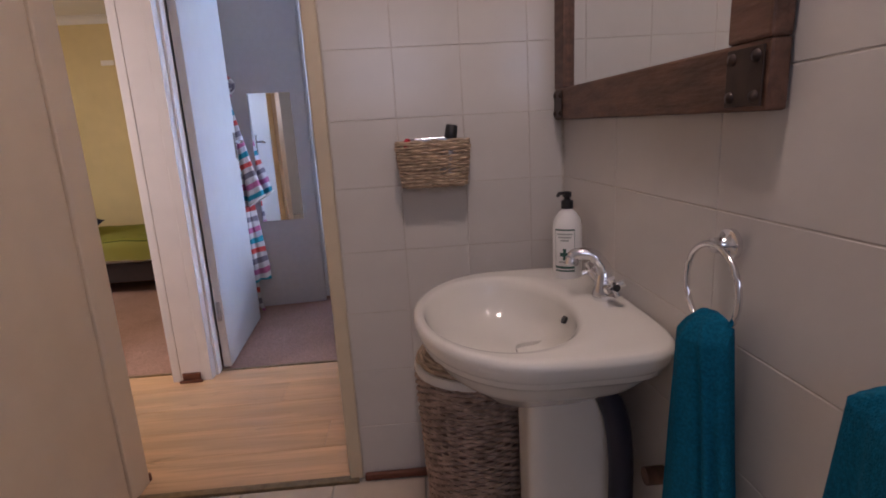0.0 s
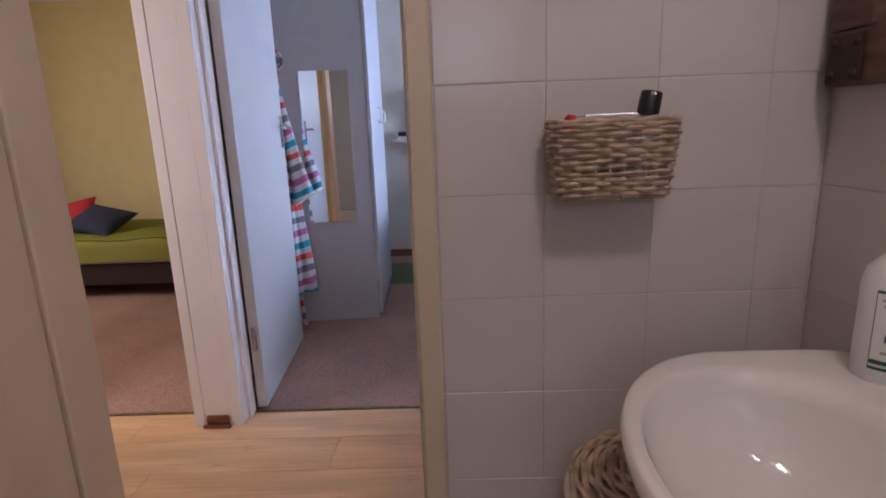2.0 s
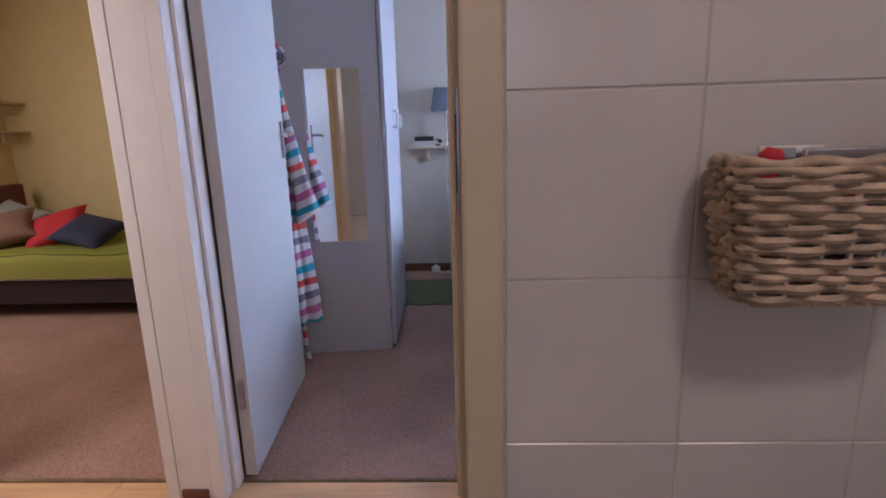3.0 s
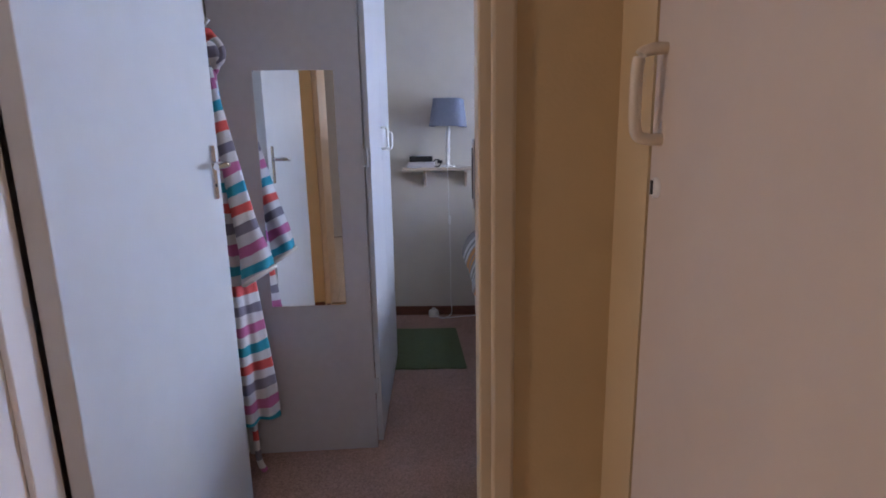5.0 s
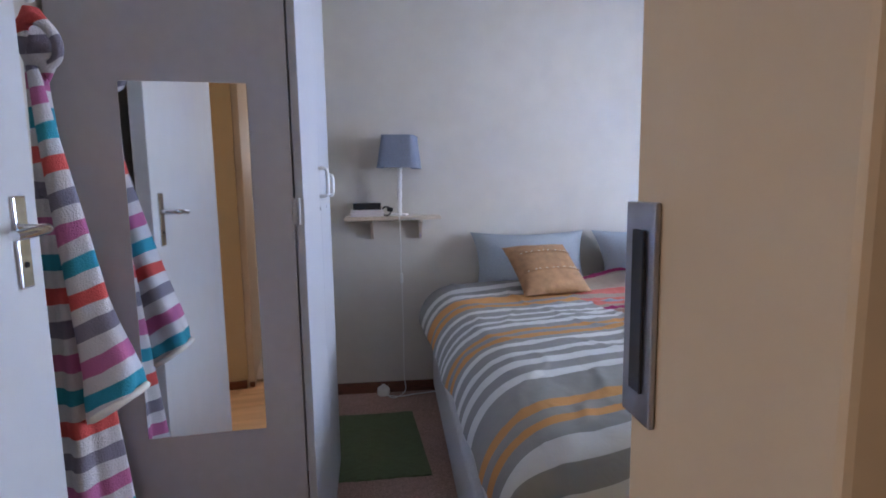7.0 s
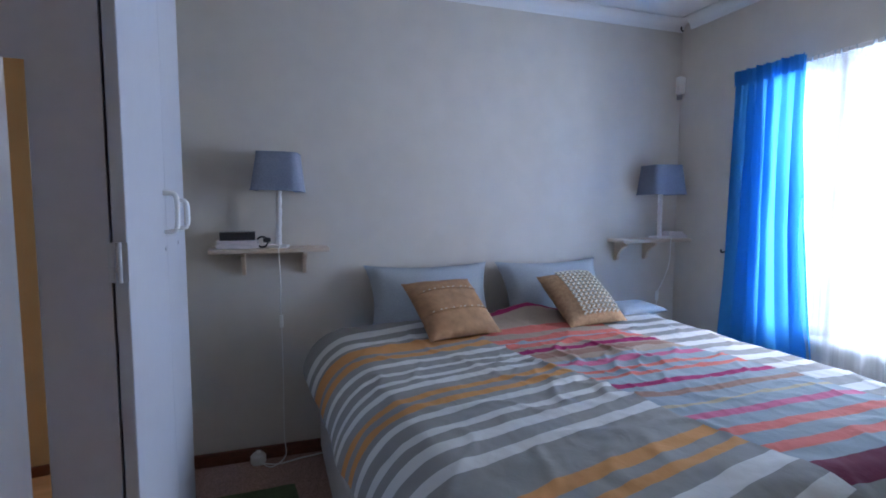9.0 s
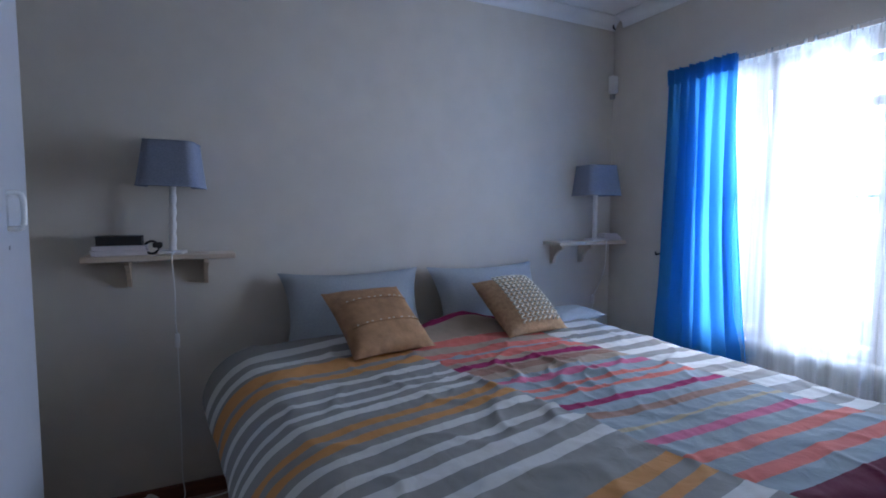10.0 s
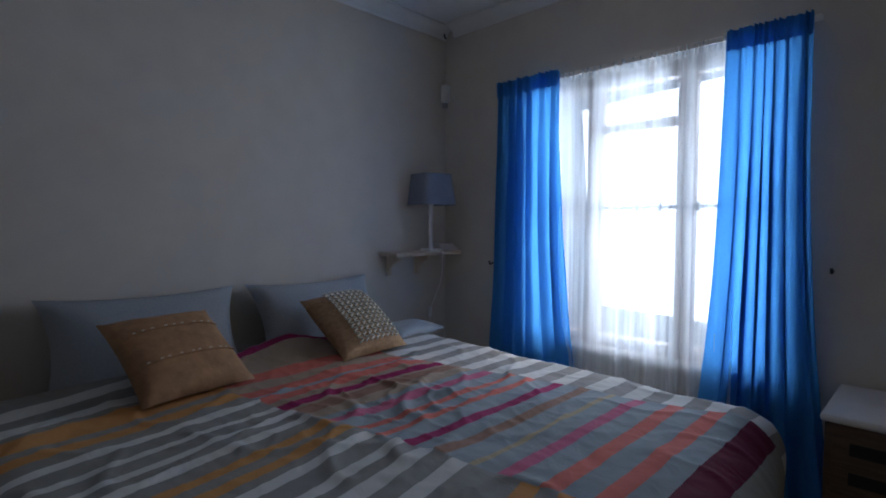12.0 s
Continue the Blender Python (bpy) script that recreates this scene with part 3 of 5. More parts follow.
part("leaf", boxes((-0.04, -0.74, 0.0, 0.0, 0.0, 2.0), bevel=0.003), door_cream, bdoor)

# ---- main bedroom door, open into the room ----
mdoor = tagged(thing("door_2", "white painted flush bedroom door standing open with chrome lever", "door", (-0.742, 3.138, 0.012), turn=94.6), kind="structure")
part("leaf", boxes((0.0, 0.0, 0.0, 0.752, 0.04, 2.02), bevel=0.003), door_white_dimmed, mdoor)
for side, s in ((-1, -0.0), (1, 0.04)):
    hp = part("handle_plate", boxes((0.678, s + (-0.007 if side < 0 else 0.0), 1.035, 0.712, s + (0.0 if side < 0 else 0.007), 1.19), bevel=0.003), chrome, mdoor, "chrome lever handle plate")
    bm = tube(arc([(0.695, s, 1.135), (0.695, s + side * 0.03, 1.135), (0.69, s + side * 0.046, 1.135), (0.66, s + side * 0.05, 1.134), (0.60, s + side * 0.047, 1.130)], 5), 0.0085, 10)
    part("lever", bm, chrome, hp)
    part("keyhole", lathe([(0.005, -0.0006), (0.005, 0.0006)], 12), black, hp).matrix_local = pose(0.695, s + side * 0.0078, 1.075, 90, 0, 0)
for z in (0.25, 1.75):
    part("hinge", boxes((-0.012, 0.012, z, 0.004, 0.03, z + 0.1), bevel=0.003), steel, mdoor)

# ---- passage cupboard ----
cup = thing("built_in_cupboard", "off-white painted built-in cupboard door with cream pull handle", "cupboard")
part("door", boxes((CUP_X + 0.002, 2.436, 0.02, CUP_X + 0.024, 2.9245, 2.115), bevel=0.002), cupboard_pink, cup)
hb = tube(arc([(CUP_X + 0.002, 2.898, 1.188), (CUP_X - 0.014, 2.898, 1.189), (CUP_X - 0.025, 2.898, 1.197), (CUP_X - 0.027, 2.898, 1.233), (CUP_X - 0.025, 2.898, 1.269), (CUP_X - 0.014, 2.898, 1.277), (CUP_X + 0.002, 2.898, 1.278)], 5), 0.0062, 10)
part("handle", hb, handle_cream, cup, "cream plastic D-shaped pull handle")
ks = part("keyhole_cover", lathe([(0.011, 0), (0.011, 0.003), (0.009, 0.0045)], 20), plastic_white, cup)
ks.matrix_local = pose(CUP_X + 0.002, 2.902, 1.138, 0, -90, 0)
part("keyhole", boxes((CUP_X - 0.0043, 2.900, 1.131, CUP_X - 0.0025, 2.905, 1.146), bevel=0.0005), black, cup)

# ---- bedroom window ----
win = tagged(thing("window_1", "brown framed casement window with burglar bars behind net curtain", "window"), kind="structure")
for nm, d in (("frame_post", (2.29, WY0 + 0.001, WZ0, 2.34, WY0 + 0.05, WZ1)), ("frame_post", (2.29, WY1 - 0.05, WZ0, 2.34, WY1 - 0.001, WZ1)), ("frame_head", (2.29, WY0 + 0.05, WZ1 - 0.06, 2.34, WY1 - 0.05, WZ1)),
              ("frame_sill", (2.28, WY0 + 0.05, WZ0, 2.34, WY1 - 0.05, WZ0 + 0.05)), ("mullion", (2.292, 4.43, WZ0 + 0.05, 2.338, 4.505, WZ1 - 0.06)), ("mullion", (2.292, 4.85, WZ0 + 0.05, 2.338, 4.925, WZ1 - 0.06)),
              ("transom", (2.294, 4.505, 1.632, 2.336, 4.85, 1.672))):
    frame_piece(nm, d, window_brown, win)
for z in (1.275,):
    bar = part("burglar_bar", boxes((2.272, WY0 + 0.01, z, 2.278, WY1 - 0.01, z + 0.016), bevel=0.002), black, win)
for y in (4.22, 4.40, 4.56, 4.66, 4.77, 5.02):
    part("bar_stud", boxes((2.268, y, 1.263, 2.283, y + 0.014, 1.305), bevel=0.002), black, win)
for y0, y1 in ((WY0 + 0.05, 4.43), (4.505, 4.85), (4.925, WY1 - 0.05)):
    pane = part("pane", boxes((2.312, y0, WZ0 + 0.05, 2.316, y1, WZ1 - 0.06)), glass, win)
    pane.visible_shadow = False
structure("window_board", boxes((2.238, WY0 - 0.02, WZ0 - 0.03, 2.292, WY1 + 0.02, WZ0 - 0.002), bevel=0.004), gloss_white, "white painted window board", "window sill")


def curtain(name, label, y_top, y_bot, z0, z1, folds, depth, x, material, seed, cat="curtain", header=0.07, swing=0.0):
    """Gathered cloth: uneven folds that start tight under the heading and open downwards."""
    th = thing(name, label, cat)

    def warp(u, v):
        return u + 0.055 * math.sin(4.3 * u + seed) + 0.028 * math.sin(9.7 * u + 2 * seed) + 0.022 * noise.noise((u * 5, v * 1.5, seed + 3))

    def f(u, v):
        z = z0 + (z1 - z0) * v
        down = 1 - v
        k = down ** 1.2
        a0, a1 = y_top[0] + (y_bot[0] - y_top[0]) * k * k, y_top[1] + (y_bot[1] - y_top[1]) * k * k
        ph = 2 * math.pi * folds * warp(u, v)
        fine = math.sin(2 * ph + 0.7 * seed) * max(0, 1 - down * 5)
        amp = depth * (0.35 + 0.65 * min(1, down * 3.5)) * (0.75 + 0.9 * noise.noise((u * 5 + seed, v * 1.2, 0)))
        wave = math.sin(ph) + 0.28 * math.sin(0.5 * ph + seed + 1.1 * v) + 0.15 * math.sin(2.0 * ph + 1.0) * min(1, down * 2)
        xx = x + amp * wave + 0.25 * depth * fine + swing * down ** 2 + 0.006 * noise.noise((u * 14, v * 6, seed + 5))
        side = 0.35 * amp * math.cos(ph)
        return Vector((xx, a0 + (a1 - a0) * u + side, z + (0.012 * noise.noise((u * 6, seed, 2.0)) if v > 0.98 else 0.0)))
    part("cloth", sheet(f, folds * 16, 60), material, th)

    def g(u, v):
        p = f(u, 1.0 - 0.55 * header * (1 - v) / (z1 - z0))
        pleat = math.sin(2 * math.pi * folds * 2.5 * warp(u, 1.0))
        return Vector((p.x - 0.007 - 0.006 * pleat * (0.5 + v), p.y, z1 - header + v * (header + 0.006) + 0.004 * noise.noise((u * 17, v, seed))))
    part("heading_tape", sheet(g, folds * 16, 6), material, th)
    return th


curtain("curtain", "bright blue curtain drawn to the side of the window", (5.40, 5.025), (5.50, 4.85), 0.05, 1.945, 7, 0.028, 2.185, curtain_blue, 1.0)
curtain("curtain", "bright blue curtain drawn to the side of the window", (4.292, 4.02), (4.42, 3.885), 0.05, 1.935, 6, 0.028, 2.195, curtain_blue, 4.0)
curtain("net_curtain", "sheer white net curtain across the window", (5.06, 4.25), (5.06, 4.25), 0.30, 1.925, 13, 0.010, 2.218, net_white, 9.0, "net curtain", 0.04)
rail = thing("curtain_rail", "white curtain rail fixed above the window", "curtain rail")
part("rail", boxes((2.205, 4.0, 1.912, 2.225, 5.41, 1.932), bevel=0.003), gloss_white, rail)
for y in (4.04, 4.65, 5.36):
    part("bracket", boxes((2.225, y, 1.905, 2.255, y + 0.02, 1.94), bevel=0.002), gloss_white, rail)
for y, z in ((5.478, 0.99), (3.95, 1.045)):
    hk = thing("tieback_hook", "small dark metal tieback hook on the wall", "hook", group="tieback hooks")
    part("hook", tube(arc([(EAST, y, z), (EAST - 0.03, y, z - 0.004), (EAST - 0.035, y, z + 0.012)], 4), 0.005, 8), black, hk)

# outside
structure("ground", boxes((2.5, -300, -0.5, 400, 300, -0.4)), soil, "garden ground outside the window", "ground")

# ---- main bedroom furniture ----
BX0, BX1, BY0, BY1 = 0.03, 1.83, 4.04, 5.80
bed = thing("bed", "wide double bed with pale fabric base", "bed", group="")
part("base", boxes((BX0, BY0, 0.05, BX1, BY1, 0.34), bevel=0.02), bed_base, bed)
part("mattress", boxes((BX0 + 0.01, BY0 + 0.01, 0.345, BX1 - 0.01, BY1 - 0.005, 0.60), bevel=0.05), bed_base, bed)
for x in (BX0 + 0.08, BX1 - 0.08):
    for y in (BY0 + 0.08, BY1 - 0.08):
        part("foot", lathe([(0.025, 0.003), (0.03, 0.05)], 12, axis=(x, y)), black, bed)


def fold(s, half, r, flare):
    """Across a bed of half width: place and drop at cloth length s from the middle."""
    a, sg = abs(s), (1 if s >= 0 else -1)
    flat = half - r
    if a <= flat:
        return s, 0.0
    q = (a - flat) / r
    if q < math.pi / 2:
        return sg * (flat + r * math.sin(q)), r * (1 - math.cos(q))
    rest = a - flat - r * math.pi / 2
    return sg * (half + flare * rest), r + rest


DX, DY = (BX0 + BX1) / 2, 4.70
HX, HY, OVER = (BX1 - BX0) / 2 + 0.10, 0.88, 0.08
def duvet_point(u, v):
    sx = (u - 0.5) * 2 * (HX + OVER)
    half = HX - 0.075 * min(1, max(0, (5.3 - 2.2 * v * 0.85 - 3.3) / 1.5)) if sx < 0 else HX - 0.075
    sx *= half / HX
    sy = (v - 0.5) * 2 * (HY + 0.24) if v < 0.5 else (v - 0.5) * 2 * (HY - 0.02)
    x, dx = fold(sx, half, 0.21, -0.12)
    tail = HY - 0.045 - 0.13 * min(1, max(0, (DX + x - 1.1) / 0.75))
    y, dy = fold(sy, tail, 0.15, -0.05) if sy < 0 else (sy, 0.0)
    px, py = DX + x, DY + y
    drop = (dx ** 3 + dy ** 3) ** (1 / 3)
    q = Vector((px * 2.2, py * 2.2, 1.7))
    lump = 0.011 * noise.noise(q) + 0.006 * noise.noise(q * 2.7)
    crease = 0.004 * (0.5 - abs(noise.noise(Vector((px * 7 + py * 2.5, py * 9 - px * 3, 4.0)))))
    mid = math.exp(-((px - 0.95) ** 2 + (py - 4.85) ** 2) / 0.14)
    crease += (0.005 + 0.006 * mid) * max(0, 0.12 - abs(noise.noise(Vector((px * 4.2 - py * 3.0, py * 4.5 + px, 8.0))))) / 0.12
    crease += (0.0015 + 0.006 * mid) * max(0, 0.10 - abs(noise.noise(Vector((px * 9 + py * 4.0, py * 7 - px * 5, 5.0))))) / 0.10
    crease += 0.003 * (0.5 - abs(noise.noise(Vector((px * 17 + py * 5, py * 21 - px * 6, 2.0)))))
    head = 0.022 * max(0, (py - 5.2) / 0.35) ** 1.5 if py > 5.2 else 0.0
    head += 0.055 * math.exp(-((px - 1.02) / 0.17) ** 2) * min(1.0, max(0.0, (py - 5.28) / 0.2)) ** 2
    z = 0.676 - drop + lump + crease + head
    sway = 0.018 * noise.noise(Vector((px * 5, py * 5, 2))) * min(1, drop / 0.2)
    return Vector((px + sway, py + sway, max(z, 0.26)))


cover = thing("duvet", "crumpled striped duvet in white, grey, orange and pink", "duvet")
NU, NV = 220, 190
dbm = sheet(duvet_point, NU, NV)
dbm.verts.index_update()
uv = dbm.loops.layers.uv.new("cloth")
for face in dbm.faces:
    for lp in face.loops:
        i, j = divmod(lp.vert.index, NV + 1)
        lp[uv].uv = ((i / NU - 0.5) * 2 * (HX + OVER) + DX, 5.6 - ((j / NV - 0.5) * 2 * ((HY + 0.24) if j < NV / 2 else (HY - 0.02)) + DY))
part("cover", dbm, duvet, cover)


def pillow(label, w, h, t, material, m, seed, name="pillow", group="pillows on the bed", wrinkle=0.006):
    ob = link(name, cushion(w, h, t, seed=seed, wrinkle=wrinkle, pinch=0.06), material)
    ob.matrix_world = m
    return tagged(ob, label, "pillow" if name == "pillow" else "cushion", group)


pillow("grey-blue pillow leaning against the bedroom wall", 0.66, 0.38, 0.19, pillow_blue, pose(0.585, 5.72, 0.775, 66, 0, -2), 1)
pillow("grey-blue pillow leaning against the bedroom wall", 0.66, 0.38, 0.19, pillow_blue, pose(1.30, 5.72, 0.775, 64, 0, 3), 5)
flat = pillow("folded pale grey cloth lying on the duvet edge", 0.34, 0.20, 0.07, pillow_blue, pose(1.66, 5.52, 0.695, 4, 0, 8), 8, "folded_cloth", "", 0.008)
def leaning(at, right, up):
    x = Vector(right).normalized()
    z = x.cross(Vector(up)).normalized()
    return Matrix.Translation(at) @ Matrix((x, z.cross(x), z)).transposed().to_4x4()


c1 = thing("cushion", "golden brown velvet cushion with stitched seams on the duvet", "cushion", group="cushions on the bed")
c1.matrix_world = leaning((0.578, 5.405, 0.790), (0.328, 0.045, 0.003), (-0.02, 0.285, 0.18))
part("cover", cushion(0.35, 0.37, 0.12, seed=3, wrinkle=0.008), gold, c1)
for k, y in enumerate((-0.07, 0.06)):
    def stitch(s, y=y):
        x = -0.145 + 0.29 * s
        kk = max(0, (1 - abs(x / 0.17) ** 2.6)) ** .5 * max(0, (1 - abs(y / 0.19) ** 2.6)) ** .5
        return (x, y, kk * 0.065 + 0.003)
    part("seam", tube([stitch(i / 16) for i in range(17)], 0.0028, 5), gold, c1)
    for i in range(9):
        a, b = stitch(0.06 + i * 0.105 + 0.02 * math.sin(i * 2.1 + k)), stitch(0.09 + i * 0.105 + 0.02 * math.sin(i * 2.1 + k))
        part("stitch", tube([(a[0], a[1] + 0.004, a[2] + 0.003), (b[0], b[1] + 0.004, b[2] + 0.003)], 0.0016, 5), bobble, c1)
c2 = thing("cushion", "tan cushion with off-white bobble yarn stripes on the duvet", "cushion", group="cushions on the bed")
c2.matrix_world = leaning((1.254, 5.40, 0.795), (0.302, 0.01, 0.009), (-0.003, 0.29, 0.189))
part("cover", cushion(0.32, 0.36, 0.12, seed=6, wrinkle=0.006), gold_pale, c2)
for r in range(8):
    x0, pts = -0.072 + 0.0265 * r, []
    for i in range(49):
        y = -0.15 + 0.3 * i / 48
        x = x0 + 0.008 * (1 if (i // 2) % 2 else -1)
        kk = max(0, (1 - abs(x / 0.155) ** 2.6)) ** .5 * max(0, (1 - abs(y / 0.19) ** 2.6)) ** .5
        pts.append((x, y, kk * 0.065 + 0.004))
    part("yarn_strand", tube(pts, 0.0042, 5), bobble, c2, "off-white bobble yarn")


def wall_shelf(x0, x1, brackets, group="bedside shelves"):
    sh = thing("wall_shelf", "pale wooden bedside wall shelf on two brackets", "shelf", group=group)
    part("board", boxes((x0, 5.705, 1.032, x1, NORTH - 0.001, 1.052), bevel=0.003), shelf_wood, sh)
    for x in brackets:
        bm = bmesh.new()
        prof = [(NORTH - 0.002, 1.031), (NORTH - 0.112, 1.031), (NORTH - 0.112, 1.013), (NORTH - 0.072, 0.995), (NORTH - 0.042, 0.965), (NORTH - 0.03, 0.925), (NORTH - 0.002, 0.918)]
        a = [bm.verts.new((x - 0.008, y, z)) for y, z in prof]
        b = [bm.verts.new((x + 0.008, y, z)) for y, z in prof]
        bm.faces.new(a)
        bm.faces.new(b[::-1])
        for i in range(len(prof)):
            bm.faces.new((a[i], b[i], b[(i + 1) % len(prof)], a[(i + 1) % len(prof)]))
        bmesh.ops.recalc_face_normals(bm, faces=bm.faces[:])
        part("bracket", bm, shelf_wood, sh)
    return sh


wall_shelf(-0.44, 0.083, (-0.30, -0.025))
wall_shelf(1.742, 2.236, (1.80, 2.01))


def square_ring(half, z, n=10, corner=0.16):
    """Points round a square with rounded corners."""
    out = []
    for q in range(4):
        for i in range(n):
            a = math.pi / 2 * (q + i / n)
            c, d = math.cos(a), math.sin(a)
            k = (abs(c) ** 9 + abs(d) ** 9) ** (-1 / 9)
            out.append(Vector((half * k * c, half * k * d, z)))
    return out


def table_lamp():
    lp = thing("table_lamp", "table lamp with square grey-blue linen shade and white turned stem", "lamp", group="bedside lamps")
    part("base", boxes((-0.044, -0.044, 0.0, 0.044, 0.044, 0.013), bevel=0.004), gloss_white, lp)
    prof = [(0.016, 0.013), (0.013, 0.03)]
    for i in range(1, 30):
        z = 0.03 + i * 0.0085
        prof.append((0.0105 + 0.004 * abs(math.sin(i * 0.5)), z))
    part("stem", lathe(prof + [(0.008, 0.29)], 20), gloss_white, lp)
    low, high = (0.110, 0.262), (0.088, 0.432)
    bm = bmesh.new()
    rings = []
    for half, z in (low, high, (high[0] - 0.002, high[1]), (low[0] - 0.002, low[1])):
        rings.append([bm.verts.new(p) for p in square_ring(half, z)])
    for a, b in zip(rings, rings[1:] + rings[:1]):
        for k in range(len(a)):
            bm.faces.new((a[k], a[(k + 1) % len(a)], b[(k + 1) % len(a)], b[k]))
    bmesh.ops.recalc_face_normals(bm, faces=bm.faces[:])
    shade = part("shade", bm, shade_blue, lp, "square grey-blue linen lamp shade")
    for half, z in (low, high):
        part("rim", tube(square_ring(half + 0.0005, z), 0.0022, 6, True), shade_blue, shade)
    part("bulb", lathe([(0.012, 0.285), (0.014, 0.31), (0.028, 0.345), (0.027, 0.365), (0.012, 0.385), (0.0, 0.388)], 20), plastic_white, lp)
    part("shade_ring", boxes((-0.088, -0.002, 0.405, 0.088, 0.002, 0.409), (-0.002, -0.088, 0.405, 0.002, 0.088, 0.409)), steel, shade)
    return lp


lamp_a = table_lamp()
lamp_a.matrix_world = pose(-0.143, 5.765, 1.053, 0, 1.5, -12)
lamp_b = copy_thing(lamp_a, pose(2.045, 5.765, 1.053, 0, 0, -8))
lamp_b["label"] = "table lamp with grey-blue linen shade near the corner"


def lamp_cord(x, down, plug=False):
    c = thing("lamp_cord", "thin white lamp cord with inline switch hanging down the wall", "cord")
    pts = [(x + 0.03, 5.76, 1.062), (x + 0.004, 5.70, 1.060), (x, 5.696, 1.03), (x + 0.005, 5.71, 0.9), (x + 0.002, 5.76, 0.78), (x + 0.006, 5.80, 0.72)]
    part("cord", tube(arc(pts, 6), 0.0028, 6), plastic_white, c)
    part("switch", boxes((x - 0.003, 5.793, 0.665, x + 0.015, 5.812, 0.725), bevel=0.006), plastic_white, c)
    if down:
        low = [(x + 0.006, 5.802, 0.665), (x + 0.008, 5.82, 0.4), (x + 0.006, 5.83, 0.12), (x + 0.01, 5.80, 0.03), (x - 0.05, 5.74, 0.012), (x - 0.10, 5.77, 0.02), (x - 0.13, 5.80, 0.035)]
        part("lower_cord", tube(arc(low, 6), 0.0026, 6), plastic_white, c)
    else:
        part("lower_cord", tube(arc([(x + 0.006, 5.802, 0.665), (x + 0.008, 5.82, 0.5), (x + 0.01, 5.83, 0.3), (x, 5.835, 0.08)], 5), 0.0026, 6), plastic_white, c)
    return c


lamp_cord(-0.145, True)
lamp_cord(2.07, False)
ext = thing("socket_adapter", "round white plug adapter with lead on the carpet", "plug adapter")
part("body", lathe([(0.032, 0.004), (0.036, 0.012), (0.036, 0.04), (0.028, 0.05), (0.0, 0.051)], 24, axis=(-0.262, 5.815)), plastic_white, ext)
part("plug", boxes((-0.272, 5.80, 0.051, -0.249, 5.825, 0.066), bevel=0.004), plastic_white, ext)
part("lead", tube(arc([(-0.24, 5.785, 0.012), (-0.17, 5.765, 0.008), (-0.08, 5.79, 0.008), (0.0, 5.80, 0.01), (0.06, 5.81, 0.012)], 6), 0.0032, 6), plastic_white, ext)


def book(name, label, x0, y0, z0, x1, y1, z1, cover_mat, turn=0.0):
    b = thing(name, label, "book", ((x0 + x1) / 2, (y0 + y1) / 2, z0), "books on the shelves", turn)
    w, d, h = (x1 - x0) / 2, (y1 - y0) / 2, z1 - z0
    part("page_block", boxes((-w + 0.003, -d + 0.003, 0.002, w - 0.003, d - 0.003, h - 0.002)), black if cover_mat is black else paper, b)
    part("cover", boxes((-w, -d, 0, w, d, 0.002), (-w, -d, h - 0.002, w, d, h), (-w, d - 0.002, 0.002, w, d, h - 0.002), bevel=0.0006), cover_mat, b)
    return b


book("book", "pale paperback book lying flat on the shelf", -0.412, 5.73, 1.053, -0.228, 5.84, 1.072, paper, 1)
book("book", "pale paperback book lying flat on a stack", -0.408, 5.732, 1.0725, -0.232, 5.842, 1.090, paper, -1)
book("book", "thick black leather-bound book on top of the stack", -0.398, 5.735, 1.0905, -0.245, 5.84, 1.126, black, 2)
book("book", "pale grey book lying flat beside the lamp", 2.09, 5.73, 1.053, 2.232, 5.835, 1.066, paper, 3)
book("book", "pale grey book on top of another", 2.095, 5.735, 1.0665, 2.225, 5.84, 1.078, paper, -4)
book("book", "pale pink book on top of the stack", 2.09, 5.74, 1.0785, 2.21, 5.835, 1.092, paper, 5)
watch = thing("wristwatch", "black wristwatch curled on the shelf", "watch")
part("strap", tube([(-0.215 + 0.024 * math.cos(a), 5.765, 1.080 + 0.024 * math.sin(a)) for a in [i / 24 * 2 * math.pi for i in range(24)]], 0.0045, 8, True), black, watch)
part("case", boxes((-0.212, 5.748, 1.078, -0.178, 5.782, 1.10), bevel=0.006), black, watch)

alarm = thing("motion_sensor", "small white alarm motion sensor in the room corner", "sensor")
part("body", boxes((2.205, 5.81, 1.93, 2.250, 5.853, 2.035), bevel=0.01), plastic_white, alarm)
part("lens", boxes((2.200, 5.806, 1.945, 2.235, 5.825, 1.985), bevel=0.006), gloss_white, alarm)
part("bracket", boxes((2.226, 5.83, 1.90, 2.246, 5.859, 1.932), bevel=0.003), steel, alarm)
eyelet = thing("ceiling_hook", "small dark hook in the ceiling corner", "hook")
part("hook", tube(arc([(2.23, 5.845, 2.335), (2.222, 5.835, 2.315), (2.232, 5.83, 2.305)], 4), 0.005, 8), black, eyelet)

# wardrobe
ward = thing("wardrobe", "grey and white wardrobe with two doors beside the bedroom door", "wardrobe")
WX, WYA, WYB = -0.396, 4.20, 5.06
SKEW = Matrix.Translation((WX, WYA, 0)) @ pose(0, 0, 0, 0, 0, 5.0) @ Matrix.Translation((-WX, -WYA, 0))
LEAN = Matrix.Translation((WX, WYA, 0)) @ pose(0, 0, 0, 0, 0, 2.6) @ Matrix.Translation((-WX, -WYA, 0))
part("side_panel", boxes((-0.922, WYA, 0.004, WX - 0.024, WYA + 0.018, 2.20), bevel=0.001), melamine, ward, "plain grey side panel").matrix_local = SKEW
